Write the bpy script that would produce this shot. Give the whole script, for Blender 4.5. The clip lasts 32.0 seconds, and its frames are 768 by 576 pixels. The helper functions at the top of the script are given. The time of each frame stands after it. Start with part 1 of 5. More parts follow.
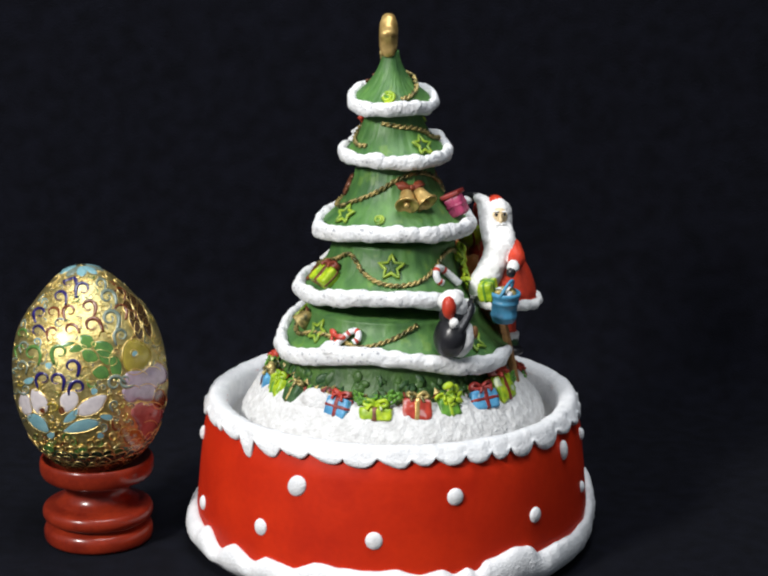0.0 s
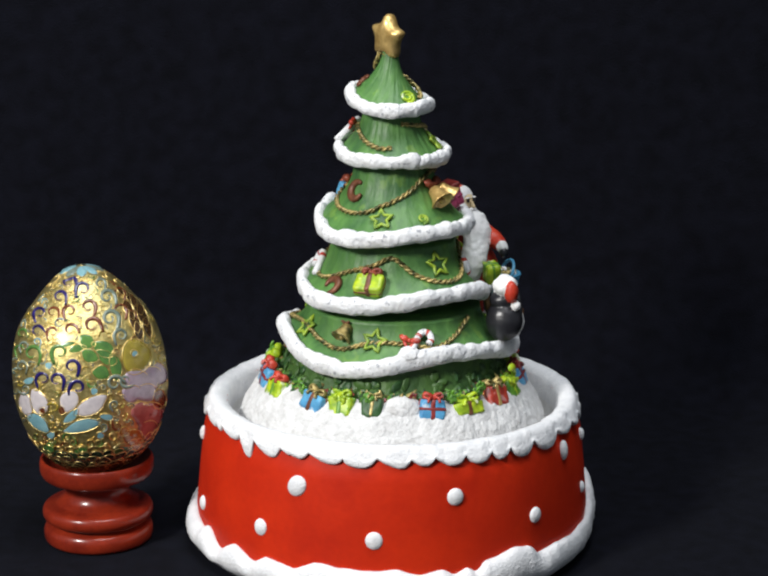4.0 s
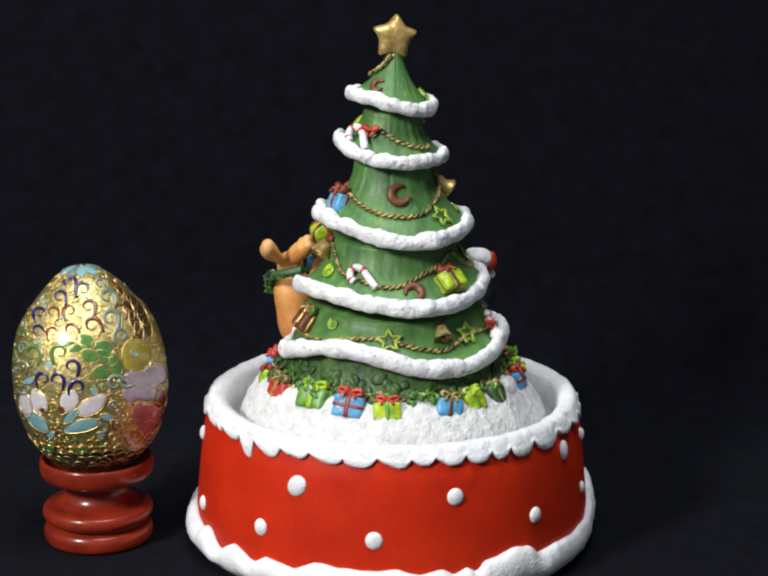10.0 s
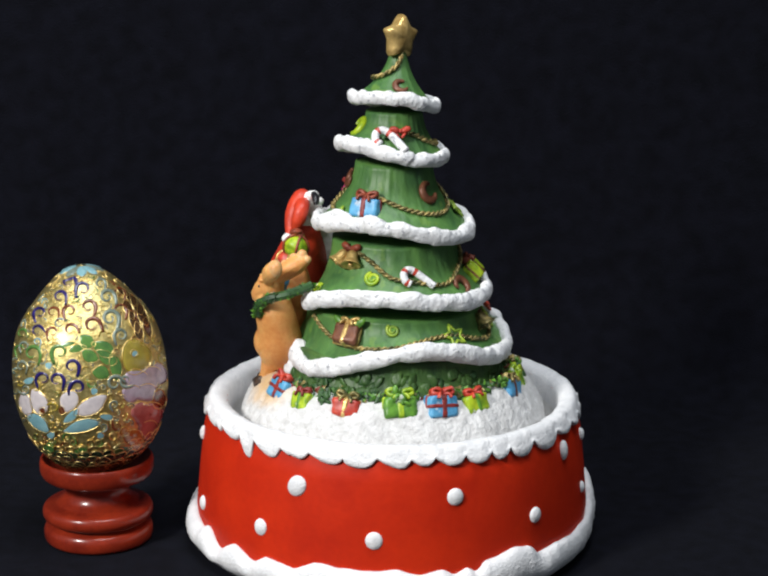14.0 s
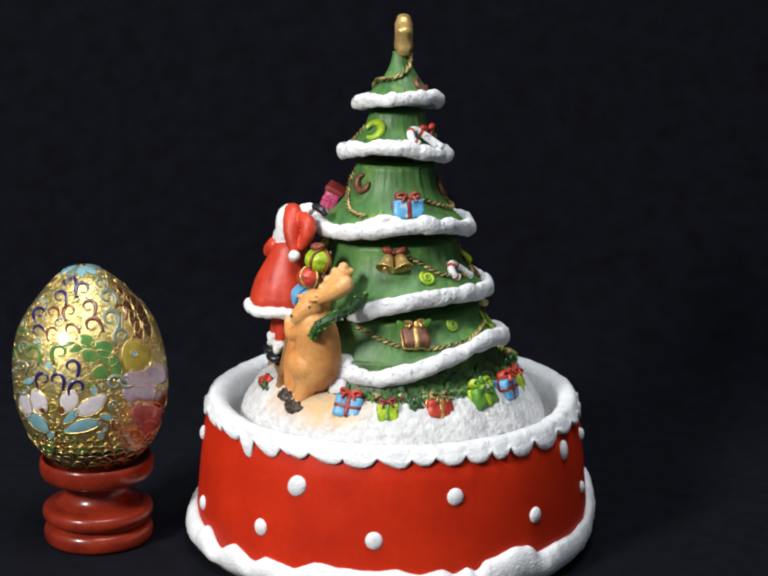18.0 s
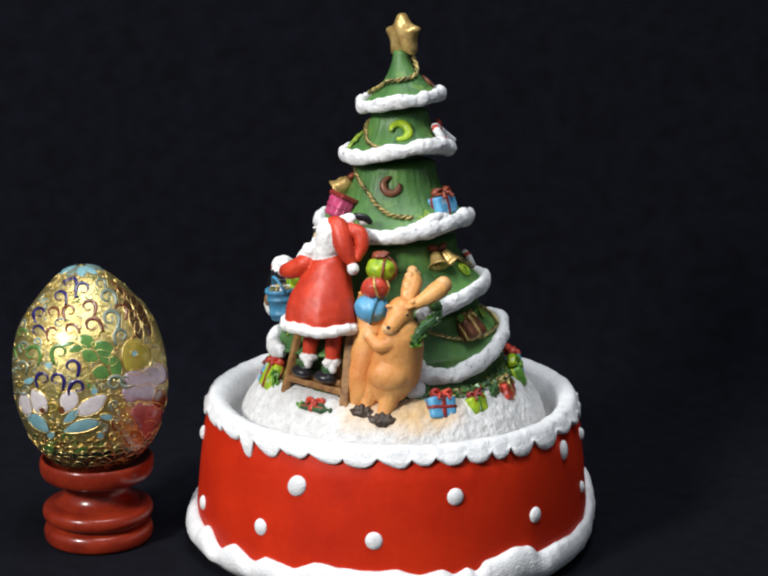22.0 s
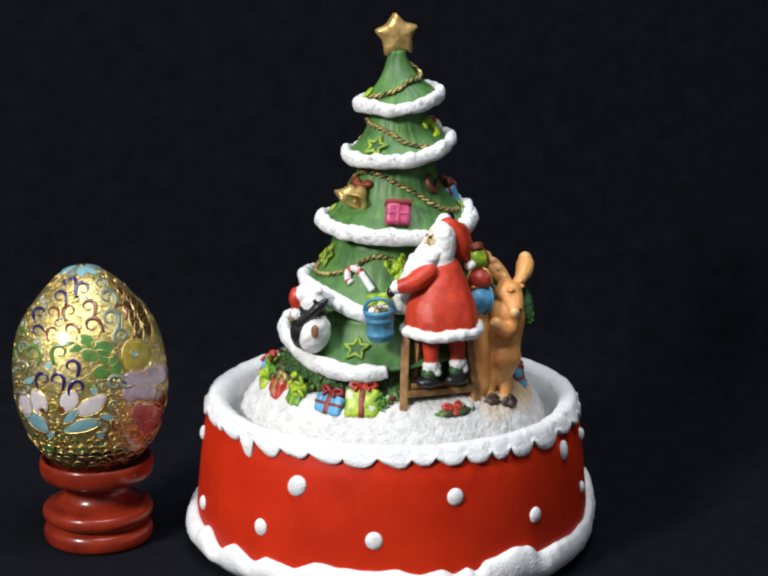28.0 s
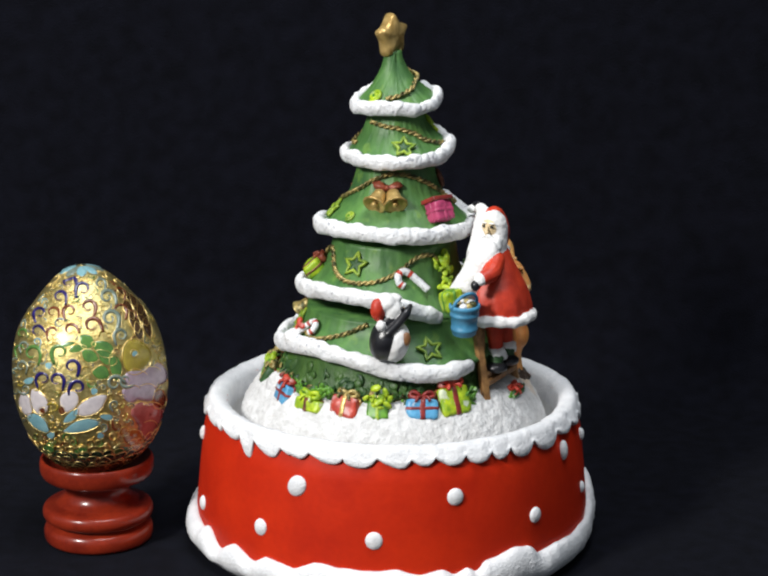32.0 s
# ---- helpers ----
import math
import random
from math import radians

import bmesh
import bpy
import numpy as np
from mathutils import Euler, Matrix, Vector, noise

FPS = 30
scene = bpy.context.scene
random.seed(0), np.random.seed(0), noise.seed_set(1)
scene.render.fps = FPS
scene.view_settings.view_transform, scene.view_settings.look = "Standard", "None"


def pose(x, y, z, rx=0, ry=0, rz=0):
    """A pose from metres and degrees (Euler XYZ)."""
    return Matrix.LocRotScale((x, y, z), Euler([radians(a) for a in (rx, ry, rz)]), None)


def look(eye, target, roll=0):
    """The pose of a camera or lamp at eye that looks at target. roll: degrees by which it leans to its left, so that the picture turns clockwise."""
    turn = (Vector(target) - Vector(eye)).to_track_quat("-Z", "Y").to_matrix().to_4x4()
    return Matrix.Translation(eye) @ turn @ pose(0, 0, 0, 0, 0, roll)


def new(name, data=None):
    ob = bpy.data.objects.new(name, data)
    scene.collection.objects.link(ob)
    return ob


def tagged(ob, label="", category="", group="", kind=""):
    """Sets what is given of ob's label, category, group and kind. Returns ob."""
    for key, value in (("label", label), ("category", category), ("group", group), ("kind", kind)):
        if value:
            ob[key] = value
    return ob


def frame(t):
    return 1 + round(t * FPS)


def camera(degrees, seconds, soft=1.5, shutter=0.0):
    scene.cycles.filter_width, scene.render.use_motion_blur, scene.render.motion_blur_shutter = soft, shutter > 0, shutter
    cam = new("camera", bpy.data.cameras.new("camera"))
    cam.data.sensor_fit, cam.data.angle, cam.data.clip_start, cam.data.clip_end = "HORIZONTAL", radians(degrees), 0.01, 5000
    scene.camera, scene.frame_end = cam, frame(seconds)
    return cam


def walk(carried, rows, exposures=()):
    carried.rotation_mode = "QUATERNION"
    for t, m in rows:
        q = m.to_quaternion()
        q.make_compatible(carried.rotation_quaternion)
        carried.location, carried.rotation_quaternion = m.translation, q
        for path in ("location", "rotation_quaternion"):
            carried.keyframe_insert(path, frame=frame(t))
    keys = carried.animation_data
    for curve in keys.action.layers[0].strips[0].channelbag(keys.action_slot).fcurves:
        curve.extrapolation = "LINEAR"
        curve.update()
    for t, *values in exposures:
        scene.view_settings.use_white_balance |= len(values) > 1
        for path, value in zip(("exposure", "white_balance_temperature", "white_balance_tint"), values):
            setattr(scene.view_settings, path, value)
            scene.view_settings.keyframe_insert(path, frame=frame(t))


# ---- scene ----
from mathutils.bvhtree import BVHTree

MM = 0.001
TURN = 10.27          # degrees a second, seen from above anticlockwise

# camera: stands still
cam = camera(22.63, 32.0, soft=2.3)
EYE = (0.0, -0.6, 0.2348)
AIM = (EYE[0] + math.sin(-0.0052) * math.cos(0.248), EYE[1] + math.cos(-0.0052) * math.cos(0.248), EYE[2] - math.sin(0.248))
STAND = look(EYE, AIM, 0.45)
walk(cam, [(0.0, STAND), (32.0, STAND)], exposures=[(0.0, 0.0), (32.0, 0.0)])

# light: a dim room, one small lamp in front to the left, a broad weaker one overhead
world = bpy.data.worlds.new("room_light")
scene.world = world
world.use_nodes = True
world.node_tree.nodes["Background"].inputs[0].default_value = (0.80, 0.90, 1.0, 1)
world.node_tree.nodes["Background"].inputs[1].default_value = 0.21


def area_lamp(name, eye, target, size, watts, colour):
    data = bpy.data.lights.new(name, "AREA")
    data.shape, data.size, data.energy, data.color = "DISK", size, watts, colour
    ob = new(name, data)
    ob.matrix_world = look(eye, target)
    return ob


area_lamp("key_lamp", (-0.62, -0.68, 0.62), (0.0, 0.0, 0.06), 0.20, 11.8, (1.0, 0.98, 0.95))
area_lamp("overhead_lamp", (0.05, -0.26, 1.12), (0.0, 0.0, 0.06), 0.6, 9.8, (0.94, 0.97, 1.0))


# ---- materials ----
def material(name, colour, rough=0.5, metal=0.0, dark=None, scale=400.0, spread=0.35, bump=0.0, bump_scale=900.0,
             coat=0.0, spec=0.5, sss=0.0, specks=0.0, streak=1.0, speck_colour=(0.20, 0.21, 0.25), speck_scale=620):
    """Painted or bare surface: two tones mixed by two noises, with fine relief."""
    m = bpy.data.materials.new(name)
    m.use_nodes = True
    t = m.node_tree
    b = t.nodes["Principled BSDF"]
    pos = t.nodes.new("ShaderNodeTexCoord")
    big = t.nodes.new("ShaderNodeTexNoise")
    big.inputs["Scale"].default_value, big.inputs["Detail"].default_value = scale, 6
    fine = t.nodes.new("ShaderNodeTexNoise")
    fine.inputs["Scale"].default_value, fine.inputs["Detail"].default_value = bump_scale, 4
    grain = t.nodes.new("ShaderNodeMapping")
    grain.inputs["Scale"].default_value = (1, 1, streak)
    t.links.new(pos.outputs["Object"], grain.inputs["Vector"])
    for n in (big, fine):
        t.links.new(grain.outputs["Vector"], n.inputs["Vector"])
    add = t.nodes.new("ShaderNodeMath")
    add.operation = "MULTIPLY_ADD"
    add.inputs[1].default_value, add.inputs[2].default_value = 0.35, 0.0
    t.links.new(fine.outputs["Fac"], add.inputs[0])
    t.links.new(big.outputs["Fac"], add.inputs[2])
    ramp = t.nodes.new("ShaderNodeMapRange")
    ramp.inputs["From Min"].default_value, ramp.inputs["From Max"].default_value = 0.68 - spread / 2, 0.68 + spread / 2
    t.links.new(add.outputs[0], ramp.inputs["Value"])
    mix = t.nodes.new("ShaderNodeMix")
    mix.data_type = "RGBA"
    low = dark or tuple(c * 0.7 for c in colour)
    mix.inputs[6].default_value, mix.inputs[7].default_value = (*low, 1), (*colour, 1)
    t.links.new(ramp.outputs["Result"], mix.inputs[0])
    t.links.new(mix.outputs[2], b.inputs["Base Color"])
    b.inputs["Roughness"].default_value, b.inputs["Metallic"].default_value = rough, metal
    b.inputs["Specular IOR Level"].default_value = spec
    b.inputs["Coat Weight"].default_value, b.inputs["Coat Roughness"].default_value = coat, 0.15
    if sss:
        b.inputs["Subsurface Weight"].default_value = sss
        b.inputs["Subsurface Scale"].default_value = 0.002
    if specks:
        spot = t.nodes.new("ShaderNodeTexNoise")
        spot.inputs["Scale"].default_value, spot.inputs["Detail"].default_value = speck_scale, 3
        t.links.new(pos.outputs["Object"], spot.inputs["Vector"])
        cut = t.nodes.new("ShaderNodeMapRange")
        cut.inputs["From Min"].default_value, cut.inputs["From Max"].default_value = 0.615, 0.68
        cut.inputs["To Max"].default_value = specks
        t.links.new(spot.outputs["Fac"], cut.inputs["Value"])
        over = t.nodes.new("ShaderNodeMix")
        over.data_type = "RGBA"
        over.inputs[7].default_value = (*speck_colour, 1)
        t.links.new(cut.outputs["Result"], over.inputs[0])
        t.links.new(mix.outputs[2], over.inputs[6])
        t.links.new(over.outputs[2], b.inputs["Base Color"])
    if bump:
        bm_node = t.nodes.new("ShaderNodeBump")
        bm_node.inputs["Strength"].default_value, bm_node.inputs["Distance"].default_value = bump, 0.0006
        t.links.new(fine.outputs["Fac"], bm_node.inputs["Height"])
        t.links.new(bm_node.outputs["Normal"], b.inputs["Normal"])
    return m


M_CLOTH = material("black_cloth", (0.0034, 0.0037, 0.0074), 0.95, dark=(0.0015, 0.0016, 0.0033), scale=160, spread=0.4, bump=0.8, bump_scale=1800, spec=0.1)
M_CLOTH.node_tree.nodes["Principled BSDF"].inputs["Sheen Weight"].default_value = 0.006
M_CLOTH.node_tree.nodes["Principled BSDF"].inputs["Sheen Tint"].default_value = (0.6, 0.75, 1.0, 1)
M_RED = material("red_paint", (0.55, 0.027, 0.005), 0.55, dark=(0.41, 0.016, 0.004), scale=60, spread=0.5, bump=0.10, bump_scale=500, spec=0.12)
M_SNOW = material("snow_paint", (0.80, 0.80, 0.80), 0.8, dark=(0.62, 0.63, 0.65), scale=220, spread=0.5, bump=0.9, bump_scale=700, specks=0.7)
M_RIM = material("rim_snow_paint", (0.76, 0.76, 0.77), 0.7, dark=(0.63, 0.64, 0.66), scale=250, spread=0.5, bump=0.6, bump_scale=1100, specks=0.15)
M_MOUND = material("rough_snow_paint", (0.69, 0.69, 0.69), 0.8, dark=(0.47, 0.465, 0.46), scale=330, spread=0.5, bump=1.0, bump_scale=850)


def bounce_tinted(m, places, colour, reach):
    """Mixes reflected colour from a near thing into a surface's paint round the given places."""
    t = m.node_tree
    b = t.nodes["Principled BSDF"]
    last = b.inputs["Base Color"].links[0].from_socket
    pos = t.nodes.new("ShaderNodeTexCoord")
    blur = t.nodes.new("ShaderNodeTexNoise")
    blur.inputs["Scale"].default_value = 180
    t.links.new(pos.outputs["Object"], blur.inputs["Vector"])
    for place in places:
        far = t.nodes.new("ShaderNodeVectorMath")
        far.operation = "DISTANCE"
        far.inputs[1].default_value = place
        t.links.new(pos.outputs["Object"], far.inputs[0])
        shake = t.nodes.new("ShaderNodeMath")
        shake.operation = "MULTIPLY_ADD"
        shake.inputs[1].default_value = -reach
        t.links.new(blur.outputs["Fac"], shake.inputs[0])
        t.links.new(far.outputs["Value"], shake.inputs[2])
        fade = t.nodes.new("ShaderNodeMapRange")
        fade.inputs["From Min"].default_value, fade.inputs["From Max"].default_value = -0.1 * reach, reach
        fade.inputs["To Min"].default_value, fade.inputs["To Max"].default_value = 0.75, 0.0
        t.links.new(shake.outputs[0], fade.inputs["Value"])
        mix = t.nodes.new("ShaderNodeMix")
        mix.data_type = "RGBA"
        mix.inputs[7].default_value = (*colour, 1)
        t.links.new(fade.outputs["Result"], mix.inputs[0])
        t.links.new(last, mix.inputs[6])
        last = mix.outputs[2]
    t.links.new(last, b.inputs["Base Color"])


# the deer's orange reflection on the snow, put into the mound's colour
bounce_tinted(M_MOUND, [(0.0285, 0.0300, 0.014), (0.0220, 0.0350, 0.015), (0.0330, 0.0190, 0.013), (0.0180, 0.0370, 0.016)], (0.62, 0.40, 0.18), 0.007)
M_INSIDE = material("inside_paint", (0.74, 0.74, 0.74), 0.6, dark=(0.60, 0.59, 0.57), scale=120, bump=0.1)
M_GREEN = material("green_paint", (0.105, 0.245, 0.055), 0.50, dark=(0.028, 0.095, 0.030), scale=150, spread=0.55, bump=0.5, bump_scale=520, streak=0.38, specks=0.30, speck_colour=(0.22, 0.36, 0.05), speck_scale=170)
M_DGREEN = material("dark_green_paint", (0.035, 0.105, 0.025), 0.5, dark=(0.018, 0.055, 0.018), scale=300, bump=0.4)
M_LIME = material("lime_paint", (0.46, 0.58, 0.020), 0.4, dark=(0.16, 0.30, 0.015), scale=350, bump=0.2, specks=0.55, speck_colour=(0.74, 0.74, 0.74), speck_scale=230)
M_LEAF = material("leaf_green_paint", (0.13, 0.32, 0.03), 0.4, dark=(0.05, 0.15, 0.02), scale=350, bump=0.2, specks=0.55, speck_colour=(0.74, 0.74, 0.74), speck_scale=230)
M_BLUE = material("blue_paint", (0.13, 0.42, 0.66), 0.42, dark=(0.04, 0.19, 0.38), scale=200, spread=0.5, bump=0.2, specks=0.55, speck_colour=(0.74, 0.74, 0.74), speck_scale=230)
M_PAIL = material("pail_blue_paint", (0.085, 0.33, 0.52), 0.42, dark=(0.03, 0.14, 0.26), scale=260, spread=0.5, bump=0.5, bump_scale=500, streak=0.3)
M_CORAL = material("red_gift_paint", (0.56, 0.060, 0.030), 0.42, dark=(0.32, 0.03, 0.02), scale=300, bump=0.2, specks=0.25, speck_colour=(0.72, 0.72, 0.72), speck_scale=230)
M_DRED = material("dark_red_paint", (0.28, 0.028, 0.022), 0.45, dark=(0.13, 0.016, 0.014), scale=400, bump=0.2)
M_PINK = material("pink_paint", (0.52, 0.07, 0.17), 0.4, dark=(0.35, 0.04, 0.11), scale=200, bump=0.1)
M_GOLD = material("gold_paint", (0.74, 0.52, 0.20), 0.33, 0.5, dark=(0.40, 0.25, 0.075), scale=260, bump=0.25)
M_ROPE = material("old_gold_paint", (0.50, 0.38, 0.14), 0.40, 0.35, dark=(0.060, 0.065, 0.022), scale=420, spread=0.28, bump=0.3)
M_BROWN = material("copper_brown_paint", (0.20, 0.075, 0.035), 0.45, 0.2, dark=(0.11, 0.038, 0.02), scale=400, bump=0.2)
M_WOOD = material("brown_wood_paint", (0.36, 0.19, 0.065), 0.5, dark=(0.16, 0.07, 0.025), scale=300, bump=0.3)
M_TAN = material("tan_fur_paint", (0.76, 0.42, 0.14), 0.50, dark=(0.55, 0.175, 0.038), scale=65, spread=0.5, bump=0.15, sss=0.12)
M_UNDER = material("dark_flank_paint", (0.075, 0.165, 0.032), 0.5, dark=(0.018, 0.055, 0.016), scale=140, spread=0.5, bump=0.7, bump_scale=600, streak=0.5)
M_RUST = material("rust_red_paint", (0.33, 0.075, 0.035), 0.45, 0.1, dark=(0.14, 0.03, 0.018), scale=350, bump=0.3)
M_FACE = material("pale_face_paint", (0.72, 0.58, 0.36), 0.5, dark=(0.58, 0.42, 0.22), scale=350)
M_STARGREEN = material("yellow_green_paint", (0.34, 0.46, 0.035), 0.42, dark=(0.10, 0.20, 0.03), scale=420, spread=0.4, bump=0.3)
M_SKIN = material("cream_paint", (0.66, 0.43, 0.26), 0.5, dark=(0.52, 0.31, 0.17), scale=300)
M_BLACK = material("black_paint", (0.016, 0.016, 0.020), 0.33, dark=(0.010, 0.010, 0.012), scale=200, bump=0.1)
M_COAT = material("red_coat_paint", (0.60, 0.050, 0.016), 0.48, dark=(0.41, 0.028, 0.012), scale=150, bump=0.1)
M_BEARD = material("white_figure_paint", (0.82, 0.82, 0.81), 0.65, dark=(0.66, 0.65, 0.64), scale=260, spread=0.5, bump=0.35, bump_scale=900)
M_ANTLER = material("pale_tan_paint", (0.72, 0.46, 0.22), 0.45, dark=(0.60, 0.28, 0.09), scale=190, bump=0.15, sss=0.1)
M_HOOF = material("dark_brown_paint", (0.055, 0.033, 0.022), 0.5, dark=(0.03, 0.018, 0.012), scale=300)
M_STANDWOOD = material("red_lacquered_wood", (0.27, 0.027, 0.009), 0.30, dark=(0.15, 0.013, 0.006), scale=90, coat=0.35, spec=0.3)
M_EGGGOLD = material("egg_gold", (0.80, 0.66, 0.27), 0.30, 0.8, dark=(0.40, 0.31, 0.08), coat=0.9, scale=650, spread=0.45, bump=0.5, bump_scale=1900)
M_EGGGOLD.node_tree.nodes["Principled BSDF"].inputs["Coat Roughness"].default_value = 0.30
M_WIRE = material("bright_gold_wire", (1.0, 0.80, 0.36), 0.36, 1.0, dark=(0.75, 0.52, 0.16), scale=500)


# ---- tools ----
def part(name, bm, mat, parent, label="", smooth=True, kind=""):
    """One mesh object from a bmesh, under its thing. mat: a material or a list of them."""
    me = bpy.data.meshes.new(name)
    bm.normal_update()
    bm.to_mesh(me)
    bm.free()
    for m in (mat if isinstance(mat, (list, tuple)) else [mat]):
        me.materials.append(m)
    if smooth:
        for p in me.polygons:
            p.use_smooth = True
    ob = new(name, me)
    ob.parent = parent
    return tagged(ob, label, kind=kind)


def thing(name, place, label, category, group="", kind=""):
    ob = new(name)
    ob.empty_display_size = 0.01
    ob.location = place
    return tagged(ob, label, category, group, kind)


def grid_faces(bm, rings, closed=True, slot=0):
    """Faces between rings of vertices of equal count."""
    for a, b in zip(rings, rings[1:]):
        n = len(a)
        for i in range(n if closed else n - 1):
            j = (i + 1) % n
            f = bm.faces.new((a[i], a[j], b[j], b[i]))
            f.material_index = slot


def lathe(bm, profile, n=96, m=Matrix(), slot=0, wobble=None):
    """A turned body from (radius, height) pairs, closed at both ends."""
    rings = []
    for k, (r, z) in enumerate(profile):
        ring = []
        for i in range(n):
            a = 2 * math.pi * i / n
            p = Vector((r * math.cos(a), r * math.sin(a), z))
            if wobble:
                p = wobble(p, a, k)
            ring.append(bm.verts.new(m @ p))
        rings.append(ring)
    grid_faces(bm, rings, True, slot)
    for ring, flip in ((rings[0], True), (rings[-1], False)):
        f = bm.faces.new(ring[::-1] if flip else ring)
        f.material_index = slot
    return rings


def spline(points, steps=8, closed=False):
    """A smooth line through the points."""
    pts = [Vector(p) for p in points]
    n, out = len(pts), []
    for i in range(n if closed else n - 1):
        if closed:
            a, b, c, d = (pts[(i + k) % n] for k in (-1, 0, 1, 2))
        else:
            b, c = pts[i], pts[i + 1]
            a = pts[i - 1] if i else b * 2 - c
            d = pts[i + 2] if i + 2 < n else c * 2 - b
        for s in range(steps):
            t = s / steps
            out.append(0.5 * (2 * b + (c - a) * t + (2 * a - 5 * b + 4 * c - d) * t * t + (3 * b - a - 3 * c + d) * t ** 3))
    if not closed:
        out.append(pts[-1])
    return out


def tube(bm, path, radius, n=10, closed=False, slot=0, flat=1.0, up=Vector((0, 0, 1)), ends=True, slots=None):
    """A round bar along a path; radius: a number or a list; flat squeezes it along up."""
    rings, m = [], len(path)
    for i, p in enumerate(path):
        a = path[(i - 1) % m] if closed or i else path[0]
        b = path[(i + 1) % m] if closed or i < m - 1 else path[-1]
        d = (b - a).normalized()
        side = d.cross(up)
        if side.length < 1e-6:
            side = d.cross(Vector((0.3, 1, 0.1)))
        side.normalize()
        top = side.cross(d)
        r = radius[i] if isinstance(radius, (list, tuple)) else radius
        rings.append([bm.verts.new(p + side * math.cos(2 * math.pi * k / n) * r + top * math.sin(2 * math.pi * k / n) * r * flat) for k in range(n)])
    if closed:
        rings.append(rings[0])
    for i, (a, b) in enumerate(zip(rings, rings[1:])):
        for k in range(n):
            f = bm.faces.new((a[k], a[(k + 1) % n], b[(k + 1) % n], b[k]))
            f.material_index = slots[i] if slots else slot
    if not closed and ends:
        bm.faces.new(rings[0][::-1]).material_index = slots[0] if slots else slot
        bm.faces.new(rings[-1]).material_index = slots[-1] if slots else slot


def ball(bm, m, n=16, slot=0, lumps=0.0, freq=1.0):
    """A closed round body: a unit ball put through the matrix m."""
    rings = []
    for j in range(1, n):
        ph = math.pi * j / n
        ring = []
        for i in range(2 * n):
            a = math.pi * i / n
            p = Vector((math.sin(ph) * math.cos(a), math.sin(ph) * math.sin(a), -math.cos(ph)))
            if lumps:
                p *= 1 + lumps * noise.noise(p * freq + m.translation * 300)
            ring.append(bm.verts.new(m @ p))
        rings.append(ring)
    grid_faces(bm, rings, True, slot)
    lo, hi = bm.verts.new(m @ Vector((0, 0, -1))), bm.verts.new(m @ Vector((0, 0, 1)))
    for i in range(2 * n):
        j = (i + 1) % (2 * n)
        bm.faces.new((lo, rings[0][j], rings[0][i])).material_index = slot
        bm.faces.new((hi, rings[-1][i], rings[-1][j])).material_index = slot


def sized(m, sx, sy, sz):
    return m @ Matrix.Diagonal((sx, sy, sz, 1))


def box(bm, m, sx, sy, sz, bevel=0.12, slot=0, lumps=0.0):
    """A box with rounded, slightly worn edges; sx, sy, sz: whole sizes."""
    tmp = bmesh.new()
    bmesh.ops.create_cube(tmp, size=1.0)
    for v in tmp.verts:
        v.co = Vector((v.co.x * sx, v.co.y * sy, v.co.z * sz))
    if bevel:
        bmesh.ops.bevel(tmp, geom=tmp.edges[:], offset=bevel * min(sx, sy, sz), segments=2, affect="EDGES", profile=0.6)
    made = {}
    for v in tmp.verts:
        p = m @ v.co
        if lumps:
            p += noise.noise_vector(p * 400) * lumps
        made[v] = bm.verts.new(p)
    for f in tmp.faces:
        bm.faces.new([made[v] for v in f.verts]).material_index = slot
    tmp.free()


def soft_box(bm, m, sx, sy, sz, slot=0, cuts=6, round_by=0.16, lumps=0.5 * MM, freq=330):
    """A box as if pressed by hand: rounded edges, uneven faces; sx, sy, sz: whole sizes."""
    tmp = bmesh.new()
    bmesh.ops.create_cube(tmp, size=2.0)
    bmesh.ops.subdivide_edges(tmp, edges=tmp.edges[:], cuts=cuts, use_grid_fill=True)
    made = {}
    for v in tmp.verts:
        p = v.co.copy()
        length = (abs(p.x) ** 7 + abs(p.y) ** 7 + abs(p.z) ** 7) ** (1 / 7)
        p = p.lerp(p / length, 0.55 + round_by)
        p = m @ Vector((p.x * sx / 2, p.y * sy / 2, p.z * sz / 2))
        made[v] = bm.verts.new(p + noise.noise_vector(p * freq) * lumps)
    for f in tmp.faces:
        bm.faces.new([made[v] for v in f.verts]).material_index = slot
    tmp.free()


